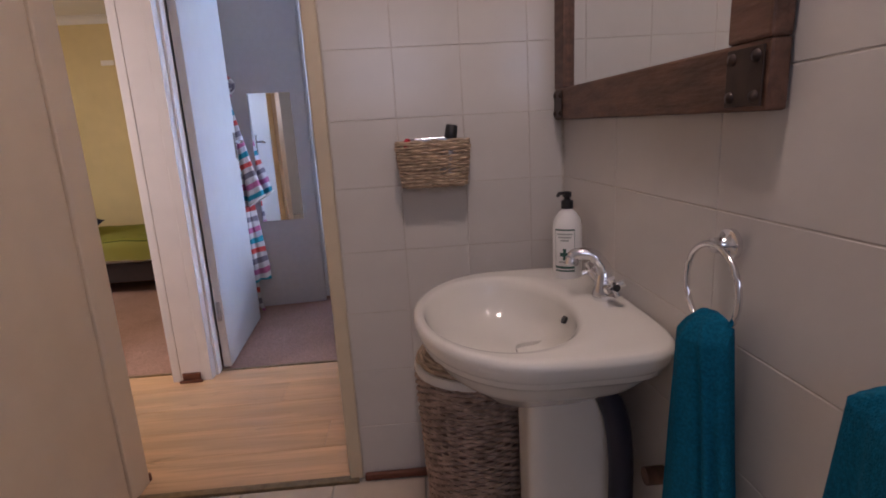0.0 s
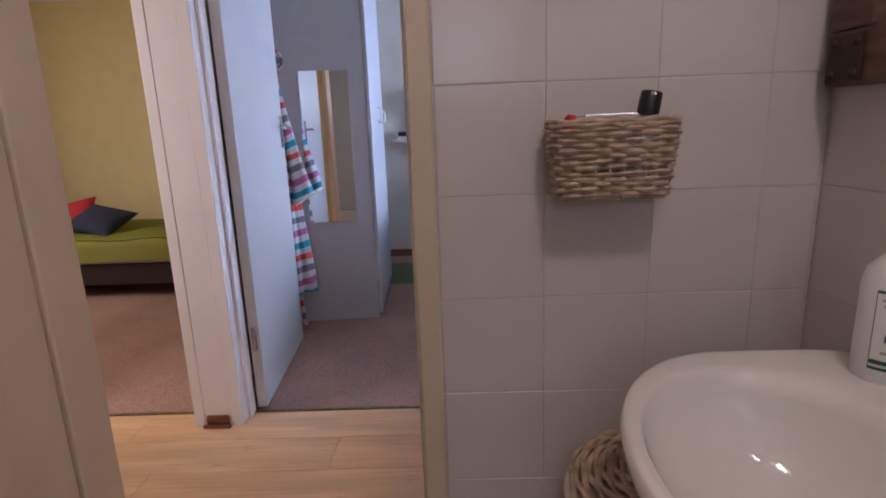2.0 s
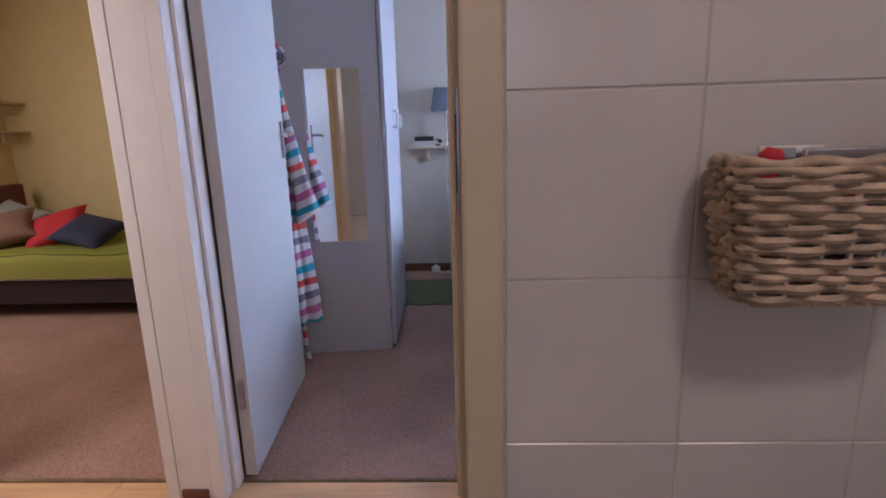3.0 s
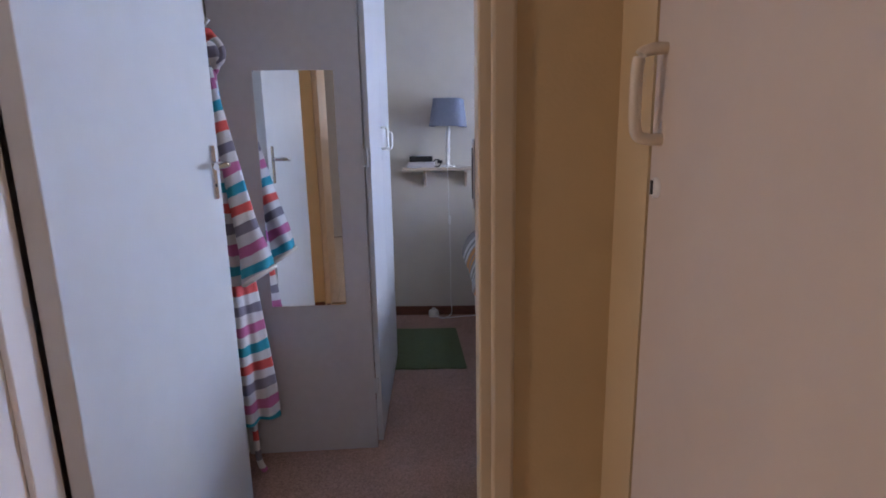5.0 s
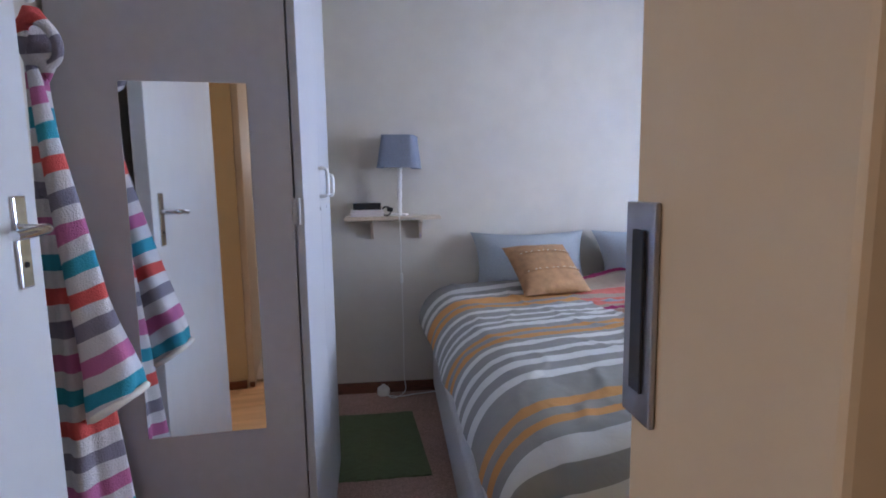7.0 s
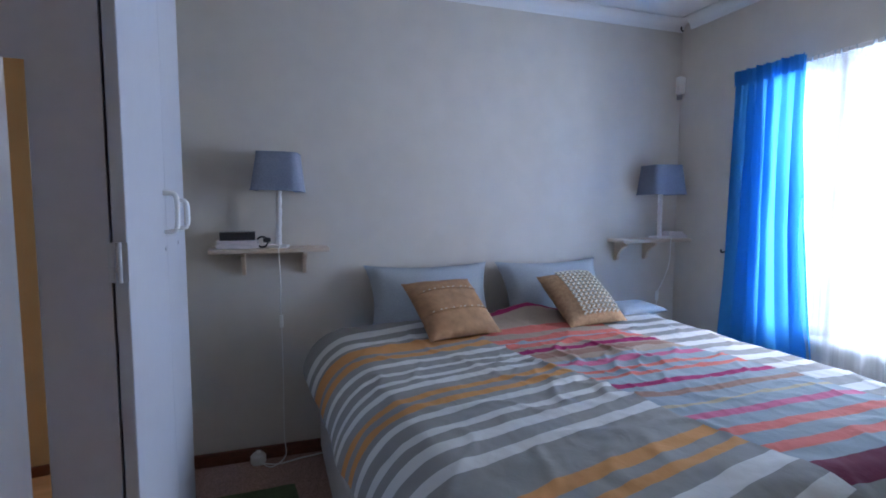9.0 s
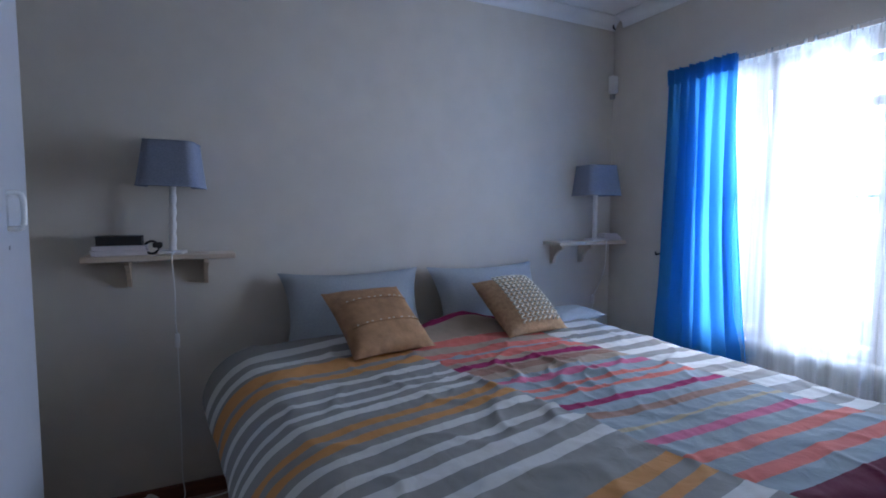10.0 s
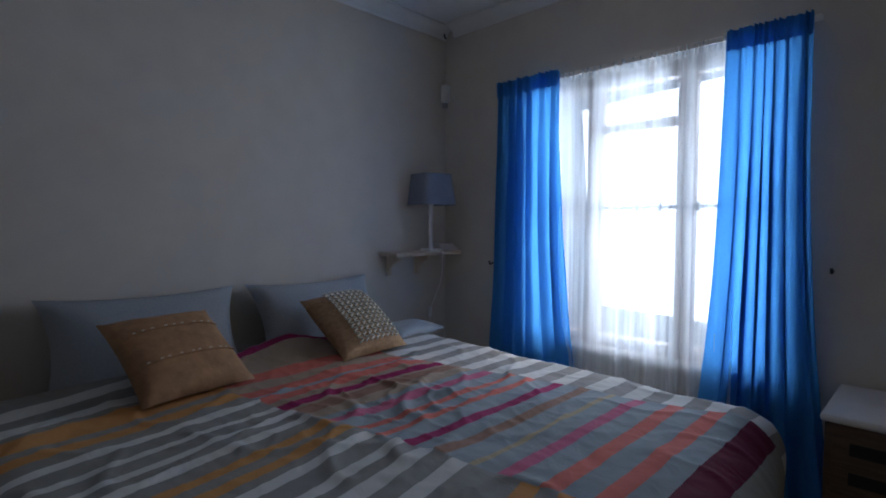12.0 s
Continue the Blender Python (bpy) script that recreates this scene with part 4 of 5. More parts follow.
part("side_panel", boxes((-0.89, WYB - 0.018, 0.004, WX - 0.024, WYB, 2.20), bevel=0.001), melamine, ward).matrix_local = LEAN
part("top", boxes((-0.89, WYA + 0.02, 2.2, WX - 0.024, WYB, 2.218), bevel=0.001), melamine, ward).matrix_local = LEAN
part("back", boxes((-0.895, WYA + 0.06, 0.004, -0.888, WYB - 0.018, 2.2)), melamine, ward).matrix_local = LEAN
part("plinth", boxes((WX - 0.06, WYA + 0.018, 0.004, WX - 0.04, WYB - 0.018, 0.06)), melamine, ward).matrix_local = LEAN
for y0, y1, hy, z0, z1 in ((WYA - 0.001, 4.648, 4.615, 1.182, 1.272), (4.652, WYB - 0.001, 4.86, 1.182, 1.258)):
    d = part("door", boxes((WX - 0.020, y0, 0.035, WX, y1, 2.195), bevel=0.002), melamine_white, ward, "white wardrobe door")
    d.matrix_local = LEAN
    zm = (z0 + z1) / 2
    bm = tube(arc([(WX, hy, z0), (WX + 0.02, hy, z0 + 0.001), (WX + 0.027, hy, z0 + 0.012), (WX + 0.028, hy, zm), (WX + 0.027, hy, z1 - 0.012), (WX + 0.02, hy, z1 - 0.001), (WX, hy, z1)], 4), 0.006, 8)
    part("handle", bm, plastic_white, d, "white plastic D-shaped handle")
    part("keyhole", lathe([(0.005, 0.0), (0.005, 0.0015), (0.0, 0.0016)], 12), steel, d).matrix_local = pose(WX, hy + 0.004, z0 - 0.04, 0, 90, 0)
for z in (0.24, 1.12, 1.95):
    hg = part("hinge", boxes((WX - 0.028, WYA - 0.004, z, WX + 0.001, WYA - 0.0012, z + 0.064), bevel=0.001), melamine_white, ward, "painted butt hinge")
    part("knuckle", tube([(WX - 0.012, WYA - 0.005, z), (WX - 0.012, WYA - 0.005, z + 0.064)], 0.0045, 10), melamine_white, hg)
mir = thing("wall_mirror", "tall narrow frameless mirror on the wardrobe side", "mirror")
mir.matrix_world = SKEW
part("glass", boxes((-0.787, WYA - 0.005, 0.609, -0.512, WYA - 0.0005, 1.453), bevel=0.0012), mirror_m, mir)

# robe on a hook at the door's free edge
robe = thing("bathrobe", "hooded bathrobe striped teal, coral, pink, grey and white", "bathrobe")


def robe_body(u, v):
    z = 0.235 + 1.235 * (1 - v)
    a = 2 * math.pi * u
    grow = min(1.0, 0.24 + 0.85 * v ** 1.25)
    rx, ry = 0.072 * grow + 0.012 * v, 0.072 * grow
    wob = 1 + 0.22 * v * math.sin(5 * a + 2.2 * v + 0.6) + 0.10 * v * math.sin(9 * a + 1.0)
    cx, cy = -0.872 + 0.032 * v, 4.035 + 0.012 * v
    return Vector((max(cx + rx * wob * math.cos(a), -0.924), cy + ry * wob * math.sin(a), z + 0.01 * noise.noise((a, v * 6, 1))))


part("body", sheet(robe_body, 72, 70, closed=True), robe_cloth, robe)
SLEEVE = arc([(-0.868, 4.02, 1.45), (-0.848, 4.015, 1.30), (-0.823, 4.01, 1.14), (-0.793, 4.0, 0.97), (-0.768, 4.0, 0.85), (-0.758, 4.0, 0.765)], 10)


def robe_sleeve(u, v):
    a = 2 * math.pi * u
    i = min(len(SLEEVE) - 1, v * (len(SLEEVE) - 1))
    p = SLEEVE[int(i)].lerp(SLEEVE[min(len(SLEEVE) - 1, int(i) + 1)], i - int(i))
    r = 0.011 + 0.040 * min(1, v ** 1.15 * 1.15)
    wob = 1 + 0.16 * math.sin(4 * a + 5 * v) * v
    return p + Vector((r * wob * math.cos(a), 0.9 * r * wob * math.sin(a), 0.03 * math.cos(a) * v))


part("sleeve", sheet(robe_sleeve, 56, 60, closed=True), sleeve_cloth, robe)


def robe_hood(u, v):
    """A limp hood: a tall ring of cloth, pinched at the hook and falling open to the room."""
    a = 2 * math.pi * u
    belly = math.sin(math.pi * min(1.0, 0.08 + 0.88 * v)) ** 0.9
    r = 0.006 + 0.024 * belly * (1 + 0.22 * math.sin(3 * a + 2.5 * v))
    return Vector((max(-0.868 + 0.012 * v + 1.1 * r * math.cos(a), -0.926), 4.03 + 0.85 * r * math.sin(a), 1.562 - 0.13 * v - 0.010 * math.cos(2 * a) * v))


part("hood", sheet(robe_hood, 48, 24, closed=True), robe_cloth, robe)


def hood_lip(u, v):
    """The rolled front edge of the hood, folded over in a loop."""
    a = math.pi * (1.0 - 1.45 * u)
    c = Vector((-0.842 + 0.030 * math.cos(a), 4.008 - 0.015 * math.sin(a), 1.500 + 0.034 * math.sin(a) - 0.012 * u))
    b = 2 * math.pi * v
    w = 0.013 - 0.004 * u
    return c + Vector((w * math.cos(b) * math.cos(a), 0.010 * math.sin(b), w * math.cos(b) * math.sin(a)))


part("hood_lip", sheet(hood_lip, 28, 10), sleeve_cloth, robe, "rolled pink and white hood edge")
part("cuff", tube([(-0.757 + 0.052 * math.cos(a), 4.0 + 0.046 * math.sin(a), 0.772 + 0.03 * math.cos(a)) for a in [i / 28 * 2 * math.pi for i in range(28)]], 0.008, 8, True), cloth_white, robe, "white towelling cuff")
part("belt", tube(arc([(-0.84, 4.04, 0.5), (-0.838, 4.03, 0.3), (-0.832, 4.02, 0.14), (-0.826, 4.02, 0.06), (-0.815, 4.03, 0.02)], 6), 0.011, 8), robe_cloth, robe)
hook = thing("robe_hook", "white wall hook carrying a striped bathrobe", "hook")
part("hook", tube(arc([(-0.929, 4.035, 1.60), (-0.90, 4.035, 1.595), (-0.872, 4.035, 1.578), (-0.858, 4.035, 1.59)], 5), 0.006, 8), gloss_white, hook)
part("rose", boxes((-0.9295, 4.015, 1.575, -0.922, 4.055, 1.63), bevel=0.004), gloss_white, hook)

# rug
rg = link("rug", sheet(lambda u, v: Vector((-0.445 + 0.40 * u - 0.06 * v, 4.925 + 0.01 * u + 0.62 * v, 0.010 + 0.003 * noise.noise((u * 5, v * 5, 0)))), 30, 40, 0.006), rug_green)
tagged(rg, "small dark green cotton rug on brown carpet", "rug")

# chest of drawers by the window
chest = thing("chest_of_drawers", "brown wooden chest with slotted drawer fronts and white top", "chest")
part("body", boxes((1.862, 3.24, 0.004, 2.235, 3.905, 0.635), bevel=0.004), chest_wood, chest)
part("top", boxes((1.846, 3.23, 0.636, 2.238, 3.915, 0.66), bevel=0.008), gloss_white, chest, "white painted chest top")
for k in range(5):
    z = 0.575 - k * 0.085
    dr = part("drawer_front", boxes((1.854, 3.26, z - 0.052, 1.8615, 3.885, z + 0.03), bevel=0.002), chest_wood, chest)
    part("slot", boxes((1.851, 3.30, z - 0.024, 1.8545, 3.845, z + 0.012), bevel=0.001), black, dr)

# ---- second bedroom ----
gb = thing("single_bed", "single bed with dark base and dark red headboard", "bed")
part("base", boxes((-3.62, 4.78, 0.10, -1.75, 5.70, 0.26), bevel=0.01), dark_base, gb)
part("mattress", boxes((-3.61, 4.75, 0.262, -1.74, 5.70, 0.42), bevel=0.04), bed_base, gb)
part("headboard", boxes((-3.70, 4.76, 0.1, -3.63, 5.72, 0.84), bevel=0.015), wine_wood, gb)
for x in (-3.55, -1.85):
    for y in (4.85, 5.62):
        part("leg", boxes((x - 0.03, y - 0.03, 0.003, x + 0.03, y + 0.03, 0.1), bevel=0.004), wine_wood, gb)


def spread(u, v):
    x = -3.60 + 1.87 * u
    s = v * 1.09
    if s < 0.9:
        y, z = 5.70 - s, 0.445
    else:
        q = (s - 0.9) / 0.06
        if q < math.pi / 2:
            y, z = 4.80 - 0.06 * math.sin(q), 0.445 - 0.06 * (1 - math.cos(q))
        else:
            y, z = 4.74, 0.385 - (s - 0.9 - 0.094)
    w = noise.noise((x * 3, s * 4, 3))
    return Vector((x, y - 0.012 * w * max(0, s - 0.9) * 6, z + 0.016 * w + 0.006 * noise.noise((x * 9, s * 11, 1))))


sp = link("bedspread", sheet(spread, 70, 50, 0.008), green_cover)
tagged(sp, "lime green striped bedspread hanging over a single bed", "bedspread")
pillow("brown pillow lying on a green bedspread", 0.55, 0.40, 0.17, brown_cloth, pose(-3.32, 5.02, 0.55, 24, -14, 30), 2, "pillow", "pillows on the single bed")
pillow("pale pillow lying at a headboard", 0.5, 0.38, 0.15, pillow_blue, pose(-3.5, 5.35, 0.56, 20, -28, 80), 12, "pillow", "pillows on the single bed")
pillow("red square cushion on a green bedspread", 0.40, 0.36, 0.13, red_cloth, pose(-2.94, 5.14, 0.56, 30, -16, 20), 4, "cushion", "cushions on the single bed")
pillow("navy blue square cushion on a green bedspread", 0.42, 0.34, 0.13, navy_cloth, pose(-2.66, 5.08, 0.54, 24, 10, -12), 7, "cushion", "cushions on the single bed")
for z in (1.245, 1.47):
    s = thing("wall_shelf", "cream painted shelf across the room corner", "shelf", group="corner shelves")
    part("board", boxes((-3.798, 5.58, z, -3.60, NORTH - 0.002, z + 0.018), bevel=0.002), gloss_cream, s)
    part("bracket", boxes((-3.72, 5.70, z - 0.08, -3.70, NORTH - 0.002, z - 0.001), bevel=0.002), gloss_cream, s)
vent = thing("wall_vent", "small white air vent high on a yellow wall", "vent")
part("cover", boxes((-2.56, NORTH - 0.012, 1.94, -2.44, NORTH - 0.001, 1.985), bevel=0.003), gloss_white, vent)
tagged(thing("window_2", "bright window of the second bedroom", "window"), kind="structure")
g2 = bpy.data.objects["window_2"]
for d in ((-3.88, 3.45, 0.85, -3.84, 3.5, 2.0), (-3.88, 4.4, 0.85, -3.84, 4.45, 2.0), (-3.88, 3.5, 1.95, -3.84, 4.4, 2.0), (-3.88, 3.5, 0.85, -3.84, 4.4, 0.9)):
    frame_piece("frame_bar", d, window_brown, g2)

# ---- bathroom ----
basin = thing("washbasin", "white ceramic pedestal washbasin", "washbasin")
BCX, BCY, BZ = 0.455, 1.69, 0.728


def rim_shape(a):
    """Plan of the basin: round to the room, square at the wall."""
    c, s = math.cos(a), math.sin(a)
    if c < 0:
        return 0.232 * c, 0.305 * s
    k = (abs(c) ** 6 + abs(s) ** 6) ** (-1 / 6)
    return 0.245 * c * k, 0.305 * s * k if abs(s) > 1e-6 else 0.0


def basin_shell(u, v):
    a = 2 * math.pi * u
    ex, ey = rim_shape(a)
    bx, by = 0.158 * math.cos(a) - 0.045, 0.232 * math.sin(a)
    prof = [(0.0, 0.36, -0.19), (0.14, 0.50, -0.165), (0.30, 0.78, -0.105), (0.355, 0.91, -0.062), (0.375, 0.935, -0.058), (0.395, 0.938, -0.047), (0.415, 0.965, -0.043), (0.46, 0.99, -0.028), (0.50, 1.0, -0.012), (0.54, 0.985, -0.002), (0.58, 0.95, 0.0)]
    if v <= 0.58:
        for p, q in zip(prof, prof[1:]):
            if v <= q[0] + 1e-9:
                t = (v - p[0]) / (q[0] - p[0])
                k, z = p[1] + (q[1] - p[1]) * t, p[2] + (q[2] - p[2]) * t
                break
        return Vector((BCX + ex * k, BCY + ey * k, BZ + z))
    t = (v - 0.58) / 0.42
    if t < 0.16:
        s = t / 0.16
        x, y = ex * 0.95 + (bx * 1.03 - ex * 0.95) * s, ey * 0.95 + (by * 1.03 - ey * 0.95) * s
        return Vector((BCX + x, BCY + y, BZ - 0.004 * s))
    s = (t - 0.16) / 0.84
    k = 1.03 * (1 - s ** 1.35 * 0.93)
    depth = 0.135 * (1 - (1 - min(1, s * 1.25)) ** 2.3)
    return Vector((BCX + bx * k + 0.05 * s, BCY + by * k, BZ - 0.004 - depth))


part("bowl", sheet(basin_shell, 96, 64, closed=True), ceramic, basin)


def pedestal(u, v):
    a = 2 * math.pi * u
    k = (abs(math.cos(a)) ** 7 + abs(math.sin(a)) ** 7) ** (-1 / 7)
    w = 0.076 + 0.010 * (abs(2 * v - 0.9)) ** 2
    return Vector((0.56 + 0.10 * k * math.cos(a), BCY + w * k * math.sin(a), 0.0 + 0.60 * v))


part("pedestal", sheet(pedestal, 48, 16, closed=True), ceramic, basin)
part("drain", lathe([(0.026, 0.0), (0.026, 0.004), (0.018, 0.005), (0.016, 0.001), (0.0, 0.001)], 28, axis=(BCX + 0.047, BCY)), steel, basin).location.z = BZ - 0.139
part("drain_hole", lathe([(0.015, 0.0), (0.015, 0.002), (0.0, 0.002)], 20, axis=(BCX + 0.047, BCY)), black, basin).location.z = BZ - 0.1365
part("overflow", lathe([(0.009, -0.003), (0.009, 0.004), (0.0, 0.004)], 20), black, basin).matrix_local = pose(BCX + 0.106, BCY, BZ - 0.045, 0, -62, 0)
tap = thing("basin_mixer_tap", "chrome basin mixer tap with two cross handles", "tap")
tx, ty, tz = 0.652, BCY, BZ - 0.002
part("body", lathe([(0.026, 0), (0.028, 0.012), (0.022, 0.03), (0.018, 0.05), (0.014, 0.062)], 24, axis=(tx, ty)), chrome, tap).location.z = tz
part("spout", tube(arc([(tx, ty, tz + 0.045), (tx - 0.004, ty + 0.002, tz + 0.075), (tx - 0.022, ty + 0.006, tz + 0.098), (tx - 0.042, ty + 0.012, tz + 0.104), (tx - 0.060, ty + 0.018, tz + 0.102), (tx - 0.068, ty + 0.02, tz + 0.095)], 6), [0.015] * 12 + [0.0135] * 19, 14), chrome, tap)
part("aerator", lathe([(0.0145, 0.0), (0.015, 0.003), (0.015, 0.016), (0.012, 0.019)], 20), chrome, tap).matrix_local = pose(tx - 0.069, ty + 0.02, tz + 0.079, 0, 10, 0)
for s in (-1, 1):
    arm = part("valve", tube([(tx, ty + s * 0.015, tz + 0.028), (tx - 0.004, ty + s * 0.05, tz + 0.04), (tx - 0.006, ty + s * 0.062, tz + 0.045)], 0.012, 12), chrome, tap)
    for q in range(4):
        a = q * math.pi / 2 + 0.4
        part("cross_arm", tube([(tx - 0.006, ty + s * 0.068, tz + 0.048), (tx - 0.006 + 0.021 * math.cos(a), ty + s * 0.072, tz + 0.048 + 0.021 * math.sin(a))], [0.006, 0.0075], 8), chrome, arm)
    part("cap", lathe([(0.008, 0), (0.008, 0.004), (0.0, 0.005)], 14), black, arm).matrix_local = pose(tx - 0.006, ty + s * 0.078, tz + 0.049, -90 * s, 0, 0)
trap = thing("waste_pipe", "dark waste pipe under the washbasin", "pipe")
part("pipe", tube(arc([(0.61, BCY - 0.10, 0.57), (0.635, BCY - 0.115, 0.50), (0.645, BCY - 0.12, 0.40), (0.645, BCY - 0.12, 0.28)], 6), 0.026, 14), dark_pipe, trap)
part("lower_pipe", tube([(0.645, BCY - 0.12, 0.28), (0.645, BCY - 0.12, 0.0)], 0.018, 14), plastic_white, trap)
part("stop_valve", tube([(0.70, BCY - 0.20, 0.42), (0.66, BCY - 0.20, 0.42)], 0.018, 12), old_wood, trap)

soap = thing("soap_bottle", "white pump soap bottle with green cross label", "soap bottle", (0.632, 1.895, BZ - 0.004))
part("body", lathe([(0.034, 0.0), (0.037, 0.004), (0.037, 0.135), (0.033, 0.155), (0.020, 0.172), (0.014, 0.176), (0.014, 0.184)], 36), plastic_white, soap)
part("collar", lathe([(0.015, 0.180), (0.015, 0.200), (0.008, 0.203), (0.006, 0.215)], 20), black, soap)
part("pump", tube([(0, 0, 0.21), (0, 0, 0.222)], 0.011, 14), black, soap)
part("nozzle", tube([(0.006, 0.004, 0.219), (-0.026, -0.016, 0.221), (-0.030, -0.019, 0.214)], 0.0045, 8), black, soap)
label_green = mat("dark green print", (0.03, 0.10, 0.08), 0.5)
label_grey = mat("grey print", (0.38, 0.40, 0.38), 0.6)


def on_bottle(name, a0, a1, z0, z1, material, lift=0.0006):
    """A thin printed patch wrapped on the bottle; angles in degrees about its axis."""
    def f(u, v):
        a = radians(a0 + (a1 - a0) * u)
        return Vector(((0.037 + lift) * math.cos(a), (0.037 + lift) * math.sin(a), z0 + (z1 - z0) * v))
    part(name, sheet(f, 12, 1), material, soap)


A = 242
on_bottle("label_bar", A - 40, A + 40, 0.128, 0.132, label_green)
on_bottle("label_bar", A - 40, A + 40, 0.022, 0.026, label_green)
on_bottle("label_bar", A - 38, A + 38, 0.030, 0.036, label_green)
for a in (A - 40, A + 38.5):
    on_bottle("label_edge", a, a + 1.5, 0.022, 0.132, label_green)
on_bottle("label_cross", A - 6, A + 6, 0.052, 0.082, label_green)
on_bottle("label_cross", A - 18, A + 18, 0.062, 0.072, label_green, 0.0009)
for z, w in ((0.117, 30), (0.109, 26), (0.101, 16), (0.045, 22)):
    on_bottle("label_line", A - w, A + w, z, z + 0.004, label_grey)

# mirror over the basin
bm_ = thing("framed_mirror", "mirror in dark rustic wooden frame with studded iron corners", "mirror")
MY0, MY1, MZ0, MZ1 = 1.235, 2.135, 1.13, 1.92
fw = 0.085
for d in ((0.672, MY0, MZ0, 0.699, MY1, MZ0 + fw), (0.672, MY0, MZ1 - fw, 0.699, MY1, MZ1), (0.670, MY0, MZ0 + fw, 0.699, MY0 + fw, MZ1 - fw), (0.670, MY1 - fw, MZ0 + fw, 0.699, MY1, MZ1 - fw)):
    part("frame_rail", boxes(d, bevel=0.004), old_wood, bm_)
part("glass", boxes((0.686, MY0 + fw - 0.004, MZ0 + fw - 0.004, 0.690, MY1 - fw + 0.004, MZ1 - fw + 0.004)), mirror_m, bm_)
iron = mat("dark studded iron", (0.05, 0.032, 0.025), 0.5, metal=0.5, grain=0.3, scale=40)
for cy in (MY0 + fw / 2, MY1 - fw / 2):
    for cz in (MZ0 + fw / 2, MZ1 - fw / 2):
        cp = part("corner_plate", boxes((0.6675, cy - 0.036, cz - 0.036, 0.6705, cy + 0.036, cz + 0.036), bevel=0.001), iron, bm_)
        for a in (-1, 1):
            for b in (-1, 1):
                part("stud", lathe([(0.008, 0), (0.007, 0.004), (0.0, 0.006)], 12), iron, cp).matrix_local = pose(0.668, cy + a * 0.024, cz + b * 0.024, 0, -90, 0)

bm_.matrix_world = Matrix.Translation((0, 2.135, 1.13)) @ pose(0, 0, 0, 1.5) @ Matrix.Translation((0, -2.135, -1.13))

# towel ring and towels
ringy, ringz = 1.322, 0.922
tr = thing("towel_ring", "chrome towel ring on the tiled wall", "towel ring")
part("rose", lathe([(0.023, 0), (0.023, 0.008), (0.013, 0.012), (0.011, 0.030)], 28), chrome, tr).matrix_local = pose(TILE_X - 0.001, ringy, ringz, 0, -90, 0)
part("ring", tube([(TILE_X - 0.031, ringy + 0.066 * math.sin(a), ringz - 0.064 + 0.066 * math.cos(a)) for a in [i / 48 * 2 * math.pi for i in range(48)]], 0.0048, 10, True), chrome, tr)


def towel(name, label, y, z1, z0, width, x):
    def f(u, v):
        z = z1 - (z1 - z0) * v
        k = min(1, 0.52 + v * 0.55)
        a = 2 * math.pi * u
        deep = min(1.0, 0.25 + 2.2 * v)
        rr = 1 + 0.10 * math.sin(3 * a + 0.6 + 0.5 * v) * deep + 0.06 * math.sin(7 * a + 1.2 * v) + 0.03 * math.sin(13 * a)
        for at, w, d in ((3.62 + 0.10 * v, 0.20, 0.62), (2.45 - 0.1 * v, 0.16, 0.28), (4.25, 0.12, 0.25)):
            rr -= d * deep * math.exp(-((a - at) / w) ** 2)
        return Vector((x + (0.024 + 0.016 * k) * rr * math.cos(a), y + width / 2 * k * (0.55 + 0.45 * rr) * math.sin(a) - 0.02 * v, z + 0.012 * math.cos(a) * (1 - v) + 0.008 * noise.noise((a, v * 5, y))))

    ob = sheet(f, 110, 50, closed=True)
    top = [v for v in ob.verts if v.co.z > z1 - 0.02]
    th = thing(name, label, "towel", group="teal towels")
    part("cloth", ob, teal, th)

    def cap(u, v):
        a = 2 * math.pi * u
        p = f(u, 0.0)
        c = Vector((x, y, z1 + 0.022))
        return p.lerp(c, v) + Vector((0, 0, 0.012 * math.sin(math.pi * v)))
    part("fold", sheet(cap, 110, 6, closed=True), teal, th)
    return th


towel("hand_towel", "teal hand towel hanging through a chrome ring", 1.302, 0.80, 0.30, 0.185, TILE_X - 0.050)
towel("bath_towel", "teal bath towel hanging on the tiled wall", 0.95, 0.84, 0.12, 0.37, TILE_X - 0.05)
peg = thing("towel_peg", "chrome peg holding a teal towel", "peg")
part("peg", tube([(TILE_X - 0.001, 0.94, 0.855), (TILE_X - 0.045, 0.94, 0.858)], 0.007, 10), chrome, peg)


def woven(rows, z0, z1, shape, wave, r, stakes, per_stake=4, seed=0):
    """Strands woven in and out of stakes round a closed plan; shape(a, h) gives the plan at height share h."""
    bm = bmesh.new()
    n = stakes * per_stake
    rng = random.Random(seed)
    for k in range(rows):
        h = (k + 0.5) / rows
        ph = (k % 2) * math.pi
        z = z0 + (z1 - z0) * h
        jit = rng.uniform(-0.15, 0.15) * (z1 - z0) / rows
        pts = []
        for i in range(n):
            a = 2 * math.pi * i / n
            x, y, nx, ny = shape(a, h)
            w = wave * math.sin(stakes * a / 2 + ph)
            pts.append((x + nx * w, y + ny * w, z + jit + 0.18 * (z1 - z0) / rows * math.sin(3 * a + k)))
        tube(pts, r * rng.uniform(0.85, 1.15), 5, True, bm)
    return bm


def rounded(cx, cy, w, d, top_grow):
    def f(a, h):
        g = 1 + top_grow * h
        c, s = math.cos(a), math.sin(a)
        k = (abs(c) ** 5 + abs(s) ** 5) ** -0.2
        return cx + w / 2 * g * c * k, cy + d / 2 * g * s * k, c, s
    return f


